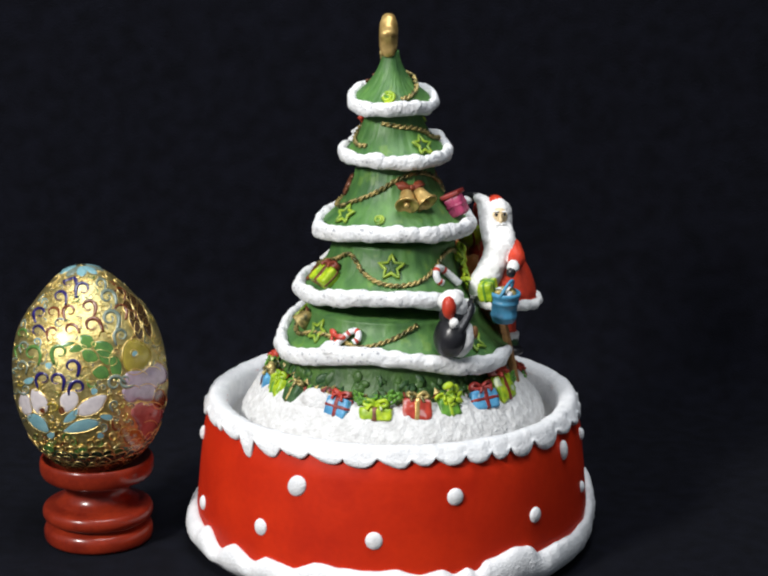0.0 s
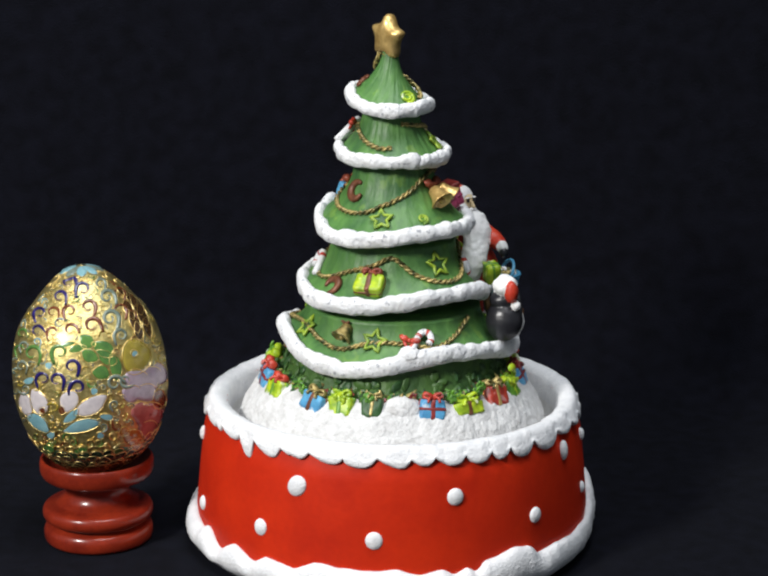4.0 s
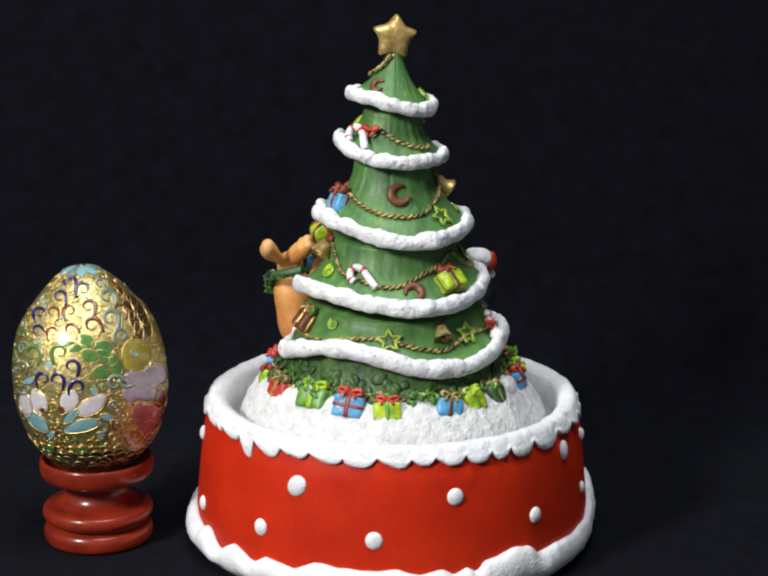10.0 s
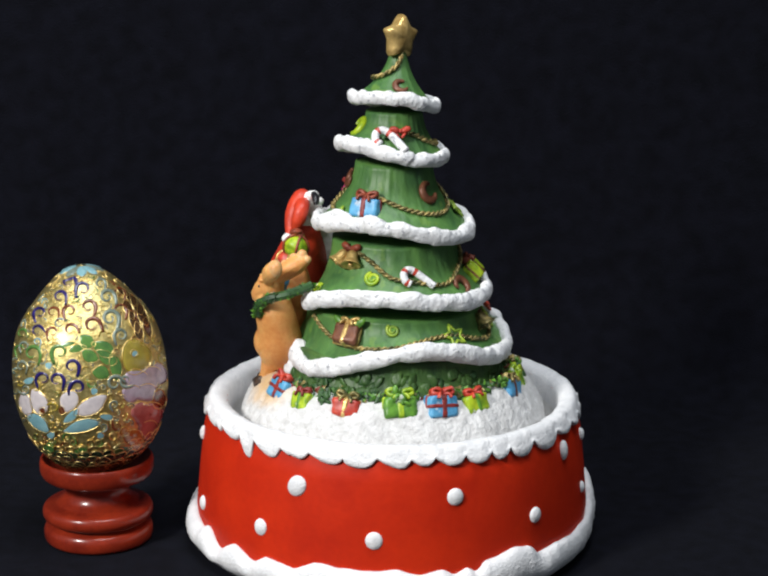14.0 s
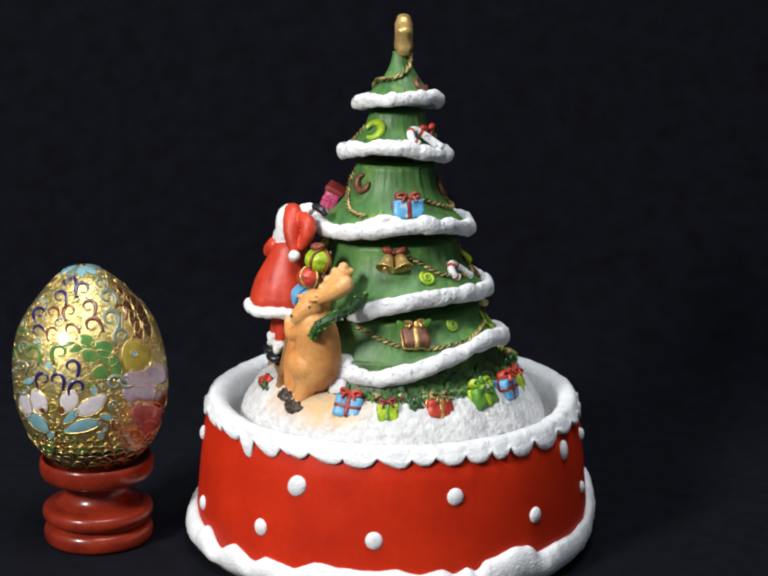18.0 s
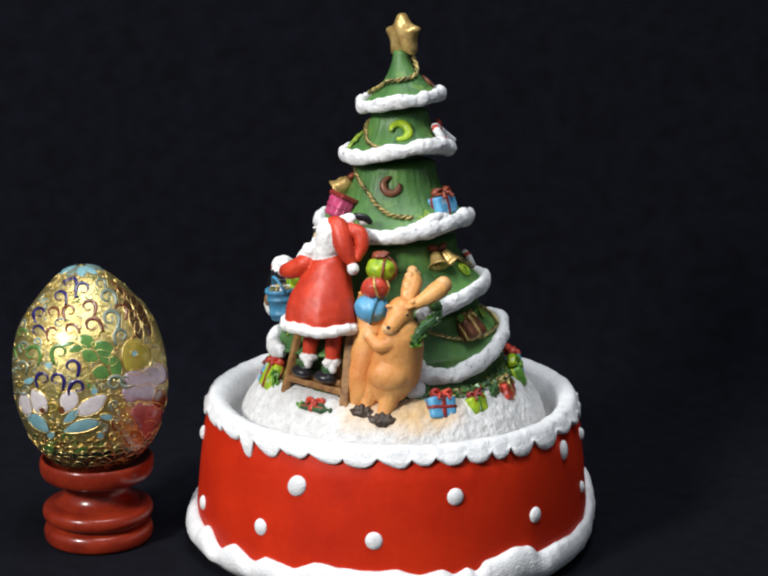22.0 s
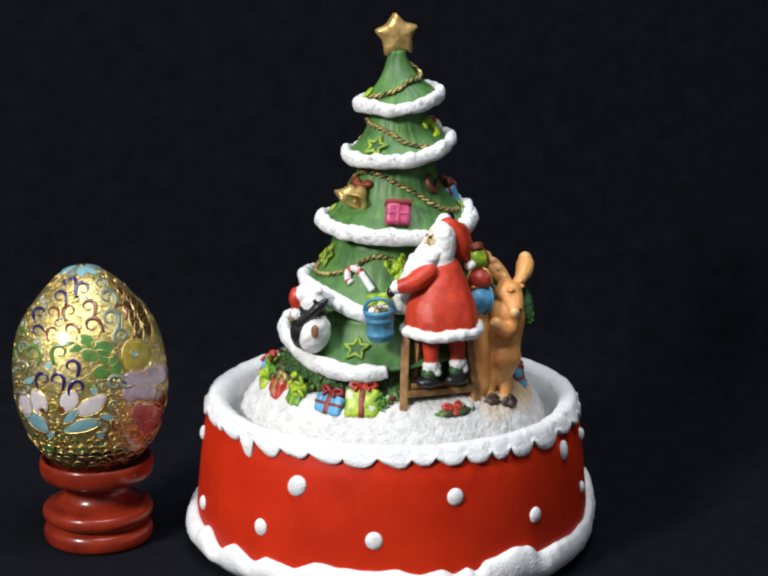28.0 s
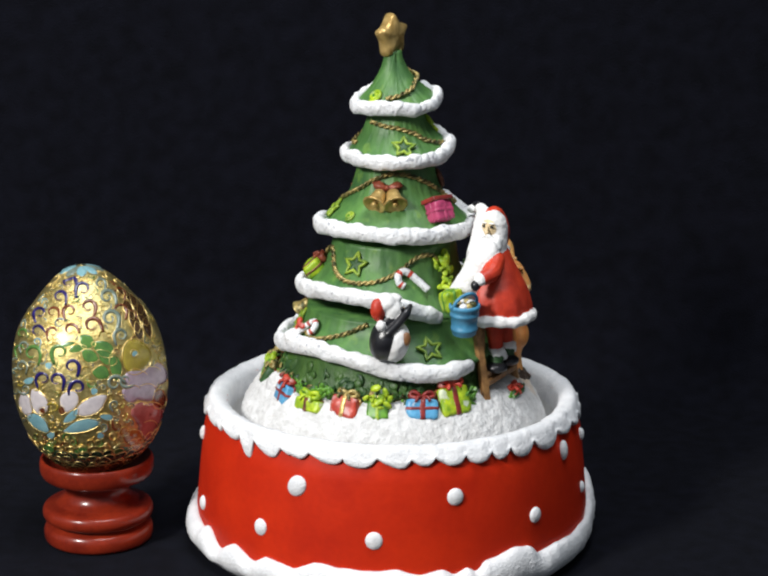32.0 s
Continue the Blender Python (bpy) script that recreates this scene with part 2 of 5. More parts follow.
def fused(name, bm, mats, parent, label, voxel=0.30, rounds=3, rough=None, extra=None):
    """Bodies that run into one another, melted into one cast skin; each face keeps the paint of the body it came from."""
    bm.normal_update()
    skin = BVHTree.FromBMesh(bm)
    bm.faces.ensure_lookup_table()
    paint = [f.material_index for f in bm.faces]
    raw = bpy.data.meshes.new(name)
    bm.to_mesh(raw)
    bm.free()
    ob = new(name, raw)
    melt = ob.modifiers.new("melt", "REMESH")
    melt.mode, melt.voxel_size = "VOXEL", voxel * MM
    calm = ob.modifiers.new("calm", "SMOOTH")
    calm.factor, calm.iterations = 0.5, rounds
    cast = bpy.data.meshes.new_from_object(ob.evaluated_get(bpy.context.evaluated_depsgraph_get()))
    bpy.data.objects.remove(ob)
    out = bmesh.new()
    out.from_mesh(cast)
    bpy.data.meshes.remove(cast)
    bpy.data.meshes.remove(raw)
    for f in out.faces:
        f.material_index = paint[skin.find_nearest(f.calc_center_median())[2]]
    out.normal_update()
    for v in out.verts:
        slots = [f.material_index for f in v.link_faces]
        amp, freq = (rough or {}).get(max(slots, default=0) if rough else 0, (0.10, 420))
        v.co += v.normal * noise.noise(v.co * freq) * amp * MM
    if extra:
        more = bpy.data.meshes.new("more")
        extra.to_mesh(more)
        extra.free()
        out.from_mesh(more)
        bpy.data.meshes.remove(more)
    return part(name, out, mats, parent, label)


# ---- cloth under and behind ----
def cloth():
    bm = bmesh.new()
    prof = [(-1.6, 0.0), (-0.6, 0.0), (-0.2, 0.0), (0.05, 0.0), (0.110, 0.0), (0.128, 0.002), (0.142, 0.008), (0.152, 0.020), (0.158, 0.05), (0.163, 0.10), (0.170, 0.2), (0.19, 0.5), (0.22, 1.0), (0.26, 1.6)]
    rows = []
    for y, z in prof:
        row = []
        for i in range(61):
            x = -1.8 + 3.6 * i / 60
            far = min(1.0, max(0.0, (abs(x + 0.02) - 0.16) * 6)) if -0.25 < y < 0.25 else 1.0
            lift = 0.0025 * far * (noise.noise(Vector((x * 6, y * 5, 2))) + 0.6)
            row.append(bm.verts.new((x, y + (0.006 * (noise.noise(Vector((x * 5, z * 3, 7))) + 0.6) if z > 0.05 else 0), z + (max(0, lift) if z < 0.05 else 0))))
        rows.append(row)
    for a, b in zip(rows, rows[1:]):
        for i in range(60):
            bm.faces.new((a[i], a[i + 1], b[i + 1], b[i]))
    ob = part("ground", bm, M_CLOTH, None)
    tagged(ob, "black matt cloth laid over the table and up behind", "cloth", kind="structure")
    bm = bmesh.new()
    box(bm, pose(0, 0.95, 1.0), 4.2, 0.05, 3.0, 0.01)
    tagged(part("wall_north", bm, M_CLOTH, None), "dark wall behind the hanging black cloth", "wall", kind="structure")


cloth()


# ---- music box ----
def angle_gap(a, b):
    return (a - b + 180) % 360 - 180


def music_box():
    mb = thing("music_box", (0, 0, 0), "round red painted resin music box with snowy rims and dots", "music box")
    bm = bmesh.new()
    lathe(bm, [(62.0 * MM, 1 * MM), (64.6 * MM, 6 * MM), (64.0 * MM, 14 * MM), (62.9 * MM, 26 * MM), (61.5 * MM, 38 * MM), (59.8 * MM, 46 * MM), (57 * MM, 47.5 * MM), (54 * MM, 46.5 * MM),
               (53.6 * MM, 40 * MM), (53.4 * MM, 28 * MM), (50 * MM, 27 * MM), (10 * MM, 27 * MM)], 160)
    body = part("body", bm, [M_RED, M_INSIDE], mb, "glossy red painted drum")
    for p in body.data.polygons:
        c = p.center
        if math.hypot(c.x, c.y) < 55 * MM and c.z > 20 * MM:
            p.material_index = 1
    # snowy rim: a rounded roll with drips of unequal length
    rng = random.Random(4)
    # each lobe of snow: where it starts, where it hangs lowest, how low; it ends where the next one starts
    lobes = [(196.0, 204.0, 44.2), (207.0, 208.9, 43.8), (210.4, 217.5, 44.0), (220.8, 225.4, 40.2), (227.0, 234.2, 42.8), (237.0, 243.0, 43.9), (246.2, 253.4, 43.4), (256.6, 261.0, 43.0),
             (265.8, 272.6, 43.3), (275.5, 278.8, 43.9), (282.2, 287.2, 43.5), (290.8, 294.4, 43.3), (298.8, 301.6, 43.4), (305.0, 309.4, 42.5), (314.2, 320.8, 41.8), (326.2, 331.0, 43.8), (336.0, 341.0, 43.6)]
    a = 345
    while a < 548:
        w = rng.uniform(7, 12)
        lobes.append((a, a + w * 0.6, rng.uniform(42.2, 44.2)))
        a += w
    lobes.append((556.0, 560.0, 43.0))

    def edge(deg):
        """Lower edge of the rim, and how far the snow swells there."""
        deg = 270 + angle_gap(deg, 270) / 1.025
        deg = (deg - 196) % 360 + 196
        for (a0, c, low), nxt in zip(lobes, lobes[1:]):
            if a0 <= deg < nxt[0]:
                g = (c - deg) / (c - a0) if deg < c else (deg - c) / (nxt[0] - c)
                notch = 46.0 if a0 not in (256.6,) or deg > c else 44.4
                rise = g ** 2.0 if deg < c else g ** 3.0
                return low - (0.9 if deg < 240 else 0.5) + (notch - low) * rise, 1 - g ** 3
        return 44.5, 0.5

    bm = bmesh.new()
    n = 720
    rings = []
    for i in range(n):
        deg = 360 * i / n
        c, s = math.cos(radians(deg)), math.sin(radians(deg))
        e, swell = edge(deg)
        w = 0.5 * noise.noise(Vector((c * 4, s * 4, 1))) + 0.25 * noise.noise(Vector((c * 14, s * 14, 5)))
        out = 60.0 + 0.5 * w + (0.9 if 285 < deg < 345 else 0.25) * (swell - 0.5)
        prof = [(53.6, 40), (53.8, 46.2), (54.6, 48.0 + 0.3 * w), (56.5, 49.0 + 0.4 * w), (58.2, 49.2 + 0.5 * w), (59.6, 48.4 + 0.4 * w), (out - 0.1, 47.0), (out + 0.9, (47.0 + e) / 2 + 0.4),
                (out + 1.35, e + 1.1), (out + 1.05, e + 0.35), (out + 0.2, e), (59.4, e + 0.5)]
        rings.append([bm.verts.new((r * c * MM, r * s * MM, z * MM)) for r, z in prof])
    rings.append(rings[0])
    grid_faces(bm, rings, False)
    for v in bm.verts:
        if v.co.z > 40.5 * MM:
            v.co += noise.noise_vector(v.co * 260) * 0.30 * MM + noise.noise_vector(v.co * 900) * 0.10 * MM
    part("snow_rim", bm, M_RIM, mb, "lumpy white snow rim with drips")
    # snowy foot
    skirt = [(160, 11), (170, 11.5), (178, 10.5), (188, 11.5), (196.1, 10.8), (201.9, 10.0), (206, 12), (214.1, 8.0), (221.4, 11.6), (229.3, 8.9), (233.7, 11.5), (242.4, 10.2), (249.5, 13.2), (257.5, 12.5), (265.2, 12.2), (270.2, 12.9), (277.8, 11.2), (283.6, 12.4),
             (287.6, 10.5), (290.9, 12.1), (293.5, 11.0), (296.5, 13.4), (305.8, 15.5), (310.1, 14.7), (314.9, 11.3), (322.4, 12.0), (332.2, 11.2), (337.9, 11.6), (345, 11.0), (350, 12.6), (356, 12.8), (362, 9.5)]

    def top(deg):
        for (a0, z0), (a1, z1) in zip(skirt, skirt[1:]):
            if a0 <= deg <= a1:
                t = (deg - a0) / (a1 - a0)
                t = t * t * (3 - 2 * t)
                return z0 + (z1 - z0) * t - 0.8 * max(0.0, math.sin(radians(deg - 180)))
        return 15 + 3 * math.sin(radians(deg * 9)) + 1.5 * math.sin(radians(deg * 17))

    bm = bmesh.new()
    rings = []
    for i in range(n):
        deg = 360 * i / n
        c, s = math.cos(radians(deg)), math.sin(radians(deg))
        h = top(deg)
        w = noise.noise(Vector((c * 5, s * 5, 9))) + 0.5 * noise.noise(Vector((c * 16, s * 16, 3)))
        w += 1.6 * max(0.0, 1 - abs(deg - 200) / 28) - 2.2 * max(0.0, 1 - abs(deg - 345) / 30)
        prof = [(60, 0.3), (62.4 + 0.4 * w, 0.2), (64.6 + 0.5 * w, 1.2), (66.6 + 0.5 * w, 3.4), (67.6 + 0.6 * w, h * 0.5), (67.3 + 0.5 * w, h * 0.72), (66.5 + 0.3 * w, h * 0.9), (65.4, h), (63.8, h + 0.1), (62.6, h - 1.5)]
        rings.append([bm.verts.new((r * c * MM, r * s * MM, z * MM)) for r, z in prof])
    rings.append(rings[0])
    grid_faces(bm, rings, False)
    for v in bm.verts:
        if v.co.z > 1 * MM:
            v.co += noise.noise_vector(v.co * 260) * 0.35 * MM + noise.noise_vector(v.co * 900) * 0.12 * MM
    part("snow_foot", bm, M_RIM, mb, "lumpy white snow foot")
    for deg, z, rw, rh, lean in ((243.2, 35.1, 3.0, 3.5, -38), (231.9, 19.6, 2.5, 2.7, 0), (265.4, 20.9, 2.7, 2.8, 0), (287.4, 33.6, 2.6, 2.7, 0), (313.2, 22.9, 2.5, 2.5, 0), (329.0, 38.8, 2.0, 3.2, 0), (200.4, 16.5, 2.6, 2.4, 0),
                                (342.3, 22.0, 1.7, 2.0, 0), (347.6, 37.8, 1.8, 2.1, 0), (190.0, 36.2, 1.8, 2.4, 0)):
        bm = bmesh.new()
        r = (60.4 + (42 - z) * 0.095 + 0.8) * MM
        deg = 270 + (deg - 270) * 1.025
        m = pose(r * math.cos(radians(deg)), r * math.sin(radians(deg)), z * MM, 0, 0, deg) @ pose(0, 0, 0, lean, -5, 0)
        ball(bm, sized(m, 1.3 * MM, rw * MM, rh * MM), 10)
        part("dot", bm, M_RIM, mb)
    return mb


music_box()


# ---- turning tree ----
TREE_Z = 0.040        # the tree's own floor, above the table


def harm(c, deg):
    a = radians(deg)
    return c[0] + c[1] * math.cos(a) + c[2] * math.sin(a) + c[3] * math.cos(2 * a) + c[4] * math.sin(2 * a) + c[5] * math.cos(3 * a) + c[6] * math.sin(3 * a)


# brims of the five snowy tiers: radius and height over the tree's floor, in mm, as waves round the trunk
BRIM_R = [(13.0, -0.84, 1.61, 0.02, 0.22, 0.03, 0.15), (16.8, 0.1, 1.22, -0.05, -0.26, 0.01, 0.02), (24.3, 0.18, 0.4, 0.38, 0.24, -0.14, -0.04),
          (29.4, -0.9, 0.44, -0.63, 0.17, -0.8, -0.26), (36.2, 0.3, -1.11, 0.55, -1.08, 0.14, -1.02)]
BRIM_Z = [(103.92, -0.23, 2.16, -0.64, -0.3, 0.1, 0.21), (88.2, 0.5, 2.19, -0.97, 0.55, -0.16, -0.25), (65.49, 0.26, 1.06, -1.41, -0.44, 0.5, -0.07),
          (43.07, -3.49, -0.7, -3.12, -1.24, -0.22, -0.1), (27.02, -1.15, -0.78, 0.17, -1.23, 1.68, 1.97)]
# neck of each tier: radius, height, and the shift of its middle
NECK = [(1.9, 119.5, -1.9, 1.0), (8.7, 101.0, -0.6, 1.3), (12.2, 84.5, 0.0, 0.7), (19.6, 60.5, 0.0, 0.2), (27.6, 38.5, 0.0, -0.3), (33.0, 27.0, 0.0, -0.4)]


def brim(k, deg):
    return harm(BRIM_R[k], deg), harm(BRIM_Z[k], deg)


def neck(k, deg):
    """Radius of the neck from the axis in that direction, and its height."""
    r, z, cx, cy = NECK[k]
    return r + cx * math.cos(radians(deg)) + cy * math.sin(radians(deg)), z


def flank(k, deg, s):
    """A point on tier k: s = 0 at its neck, 1 at its brim."""
    r0, z0 = neck(k, deg)
    r1, z1 = brim(k, deg) if k < 5 else (38.2, 14.5)
    q = s ** 2.3
    r, z = r0 + (r1 - r0) * ((0.14 if 0 < k < 5 else 0.25) * s + (0.86 if 0 < k < 5 else 0.75) * q), z0 + (z1 - z0) * s
    return r, z


def on_tier(k, deg, z, off=0.0):
    """Where tier k has the height z (mm) in that direction: a frame with x along the tier, y up the slope, z outwards."""
    lo, hi = 0.0, 1.0
    for _ in range(24):
        s = (lo + hi) / 2
        if flank(k, deg, s)[1] > z:
            lo = s
        else:
            hi = s
    r, zz = flank(k, deg, lo)
    ra, za = flank(k, deg, max(0, lo - 0.05))
    rb, zb = flank(k, deg, min(1, lo + 0.05))
    a = radians(deg)
    rad, tan = Vector((math.cos(a), math.sin(a), 0)), Vector((-math.sin(a), math.cos(a), 0))
    up = (rad * (ra - rb) + Vector((0, 0, za - zb))).normalized()
    out = tan.cross(up).normalized()
    p = rad * r * MM + Vector((0, 0, zz * MM)) + out * off * MM
    return Matrix(((tan.x, up.x, out.x, p.x), (tan.y, up.y, out.y, p.y), (tan.z, up.z, out.z, p.z), (0, 0, 0, 1)))


def round_tree(deg, r, z, face=0.0):
    """A frame at an angle, radius and height (mm) round the tree: x sideways, y up, z outwards."""
    a = radians(deg)
    b = radians(deg + face)
    p = Vector((r * math.cos(a) * MM, r * math.sin(a) * MM, z * MM))
    return Matrix(((-math.sin(b), 0, math.cos(b), p.x), (math.cos(b), 0, math.sin(b), p.y), (0, 1, 0, p.z), (0, 0, 0, 1)))


tree = thing("turning_tree", (0, 0, TREE_Z), "painted resin tree with five snow-edged tiers turning inside the music box", "tree figurine")


def tiers():
    n = 180
    for k in range(6):
        bm = bmesh.new()
        rings = []
        for s in [i / 14 for i in range(15)]:
            ring = []
            for i in range(n):
                deg = 360 * i / n
                r, z = flank(k, deg, s)
                c, sn = math.cos(radians(deg)), math.sin(radians(deg))
                r += 0.28 * noise.noise(Vector((c * 9 + k, sn * 9, z * 0.05))) * min(1, r / 12) + 0.12 * noise.noise(Vector((c * 30, sn * 30, z * 0.08 + k)))
                ring.append(bm.verts.new((r * c * MM, r * sn * MM, z * MM)))
            rings.append(ring)
        # underside, back to the trunk
        for f in (0.92, 0.75):
            ring = []
            for i in range(n):
                deg = 360 * i / n
                r, z = flank(k, deg, 1.0)
                rn = neck(min(k + 1, 5), deg)[0] - 0.6
                r = rn + (r - rn) * (f - 0.75) / 0.25 if k < 5 else r
                ring.append(bm.verts.new((r * math.cos(radians(deg)) * MM, r * math.sin(radians(deg)) * MM, (z + (1.4 if f < 0.9 else 0.2) * (1 if k < 5 else -3)) * MM)))
            rings.append(ring)
        grid_faces(bm, rings[::-1])
        bm.faces.new(rings[0])
        bm.faces.new(rings[-1][::-1])
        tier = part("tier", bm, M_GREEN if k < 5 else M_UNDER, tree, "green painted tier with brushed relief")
        if k == 5:
            continue
        # snow along the brim
        a0, a1 = ((0, 360), (0, 360), (0, 360), (58, 333), (58, 340))[k]
        closed = a1 - a0 == 360
        m = 420
        path, rad = [], []
        for i in range(m if closed else m + 1):
            deg = a0 + (a1 - a0) * i / m
            r, z = brim(k, deg)
            c, sn = math.cos(radians(deg)), math.sin(radians(deg))
            w = noise.noise(Vector((c * 4.5 + 7 * k, sn * 4.5, k))) + 0.5 * noise.noise(Vector((c * 11, sn * 11, k * 3 + 5)))
            path.append(Vector(((r - 0.2) * c * MM, (r - 0.2) * sn * MM, (z + 0.45 * w) * MM)))
            end = 1.0 if closed else min(1.0, 0.72 + 14 * min(i / m, 1 - i / m))
            rad.append((1.6, 1.7, 1.95, 2.0, 2.05)[k] * (1 + 0.20 * w) * end * MM)
        bm = bmesh.new()
        tube(bm, path, rad, 24, closed, flat=1.35)
        if k == 4:
            r, z = brim(k, 60)
            ball(bm, sized(round_tree(57.0, r - 1.6, z + 1.4) @ pose(0, 0, 0, -18, 0, -14), 3.6 * MM, 4.6 * MM, 3.0 * MM), 16, 0, 0.15, 2)
            ball(bm, sized(round_tree(62.5, r - 1.0, z + 0.4) @ pose(0, 0, 0, -18, 0, -24), 3.4 * MM, 3.0 * MM, 2.4 * MM), 14)
            ball(bm, sized(round_tree(56.0, r - 0.6, z - 4.4), 4.2 * MM, 4.4 * MM, 3.0 * MM), 16, 0, 0.15, 2)
        if k == 2:
            for deg, up, w in ((60, 1.2, 3.6), (68, 2.0, 4.2), (76, 2.4, 4.0), (83, 1.6, 3.4), (50, 0.8, 3.0)):
                r, z = brim(k, deg)
                ball(bm, sized(round_tree(deg, r - 1.5, z + up) @ pose(0, 0, 0, -28, 0, 8), w * MM, 1.9 * MM, 2.2 * MM), 14)
        for v in bm.verts:
            v.co += noise.noise_vector(v.co * 210) * 0.55 * MM + noise.noise_vector(v.co * 520) * 0.14 * MM + noise.noise_vector(v.co * 1100) * 0.10 * MM
        part("snow_trim", bm, M_SNOW, tier, "thick white snow edge")


tiers()


def mound():
    bm = bmesh.new()
    n = 320
    rings = []
    prof = [(30, 18.0), (38, 16.4), (41.5, 14.6), (44.6, 11.2), (47.4, 7.2), (49.2, 3.4), (50.1, -0.6), (50.6, -6.0), (50.6, -12.0)]
    prof = spline([(r, z, 0) for r, z in prof], 7)
    for p in prof:
        ring = []
        for i in range(n):
            a = 2 * math.pi * i / n
            c, s = math.cos(a), math.sin(a)
            w = noise.noise(Vector((c * 5, s * 5, p.y * 0.06))) * 0.7 + noise.noise(Vector((c * 30, s * 30, p.y * 0.5))) * 0.38 + noise.noise(Vector((c * 75, s * 75, p.y * 0.7))) * 0.28
            r = p.x + w * 0.8
            ring.append(bm.verts.new((r * c * MM, r * s * MM, (p.y + w * 0.7) * MM)))
        rings.append(ring)
    grid_faces(bm, rings[::-1])
    bm.faces.new(rings[0])
    bm.faces.new(rings[-1][::-1])
    part("snow_mound", bm, M_MOUND, tree, "rough white snow mound under the tree")
    bm = bmesh.new()
    ball(bm, sized(round_tree(233, 38.6, 13.0), 6.6 * MM, 5.6 * MM, 4.2 * MM), 20, 0, 0.10, 2.0)
    part("snow_bump", bm, M_MOUND, tree, "rounded heap of snow between presents")


mound()


def gift(m, w, h, d, paper, ribbon, bow=1.0, lid=None, parent=None, box_name="gift", band=True):
    """A wrapped box: m at the middle of its base, x sideways, y up, z outwards."""
    bm = bmesh.new()
    soft_box(bm, m @ pose(0, h / 2 * MM, 0), w * MM, h * MM, d * MM)
    g = part(box_name, bm, paper, parent or tree)
    bm = bmesh.new()
    t = 0.18
    soft_box(bm, m @ pose(0, h / 2 * MM, 0), w * 0.19 * MM, (h + t * 2) * MM, (d + t * 2) * MM, 0, 4, 0.1, 0.22 * MM)
    if band:
        soft_box(bm, m @ pose(0, h * 0.52 * MM, 0), (w + t * 2) * MM, h * 0.17 * MM, (d + t * 2) * MM, 0, 4, 0.1, 0.22 * MM)
    soft_box(bm, m @ pose(0, h / 2 * MM, 0), (w + t * 2) * MM, (h + t * 2) * MM, d * 0.2 * MM, 0, 4, 0.1, 0.22 * MM)
    part("ribbon", bm, ribbon, g)
    if bow:
        bm = bmesh.new()
        k = 0.5 * w * bow
        up = m.to_3x3() @ Vector((0, 0, 1))
        for side in (-1, 1):
            loop = [(0, 0.1), (0.35, 0.42), (0.78, 0.52), (0.98, 0.26), (0.72, 0.02), (0.3, 0.0), (0.02, 0.06)]
            path = [m @ Vector((side * x * k * MM, (h + 0.3 + y * k * 0.9) * MM, (0.12 * d + 0.25 * k * math.sin(3 * x)) * MM)) for x, y in loop]
            tube(bm, spline(path, 4), 0.17 * k * MM + 0.12 * MM, 7, up=up, flat=1.9)
            tail = [m @ Vector((side * x * k * MM, (h + y) * MM, (d * 0.5 + z) * MM)) for x, y, z in ((0.1, 0.6, -d * 0.3), (0.4, 0.5, 0.0), (0.62, -0.9, 0.5))]
            tube(bm, spline(tail, 4), 0.12 * k * MM + 0.1 * MM, 6, up=up, flat=1.3)
        ball(bm, sized(m @ pose(0, (h + 0.7 * bow) * MM, 0.15 * d * MM), 0.24 * k * MM + 0.2 * MM, 0.22 * k * MM + 0.2 * MM, 0.3 * k * MM + 0.2 * MM), 7, 0, 0.2, 3)
        for v in bm.verts:
            v.co += noise.noise_vector(v.co * 420) * 0.42 * MM
        part("bow", bm, lid or ribbon, g)
    return g


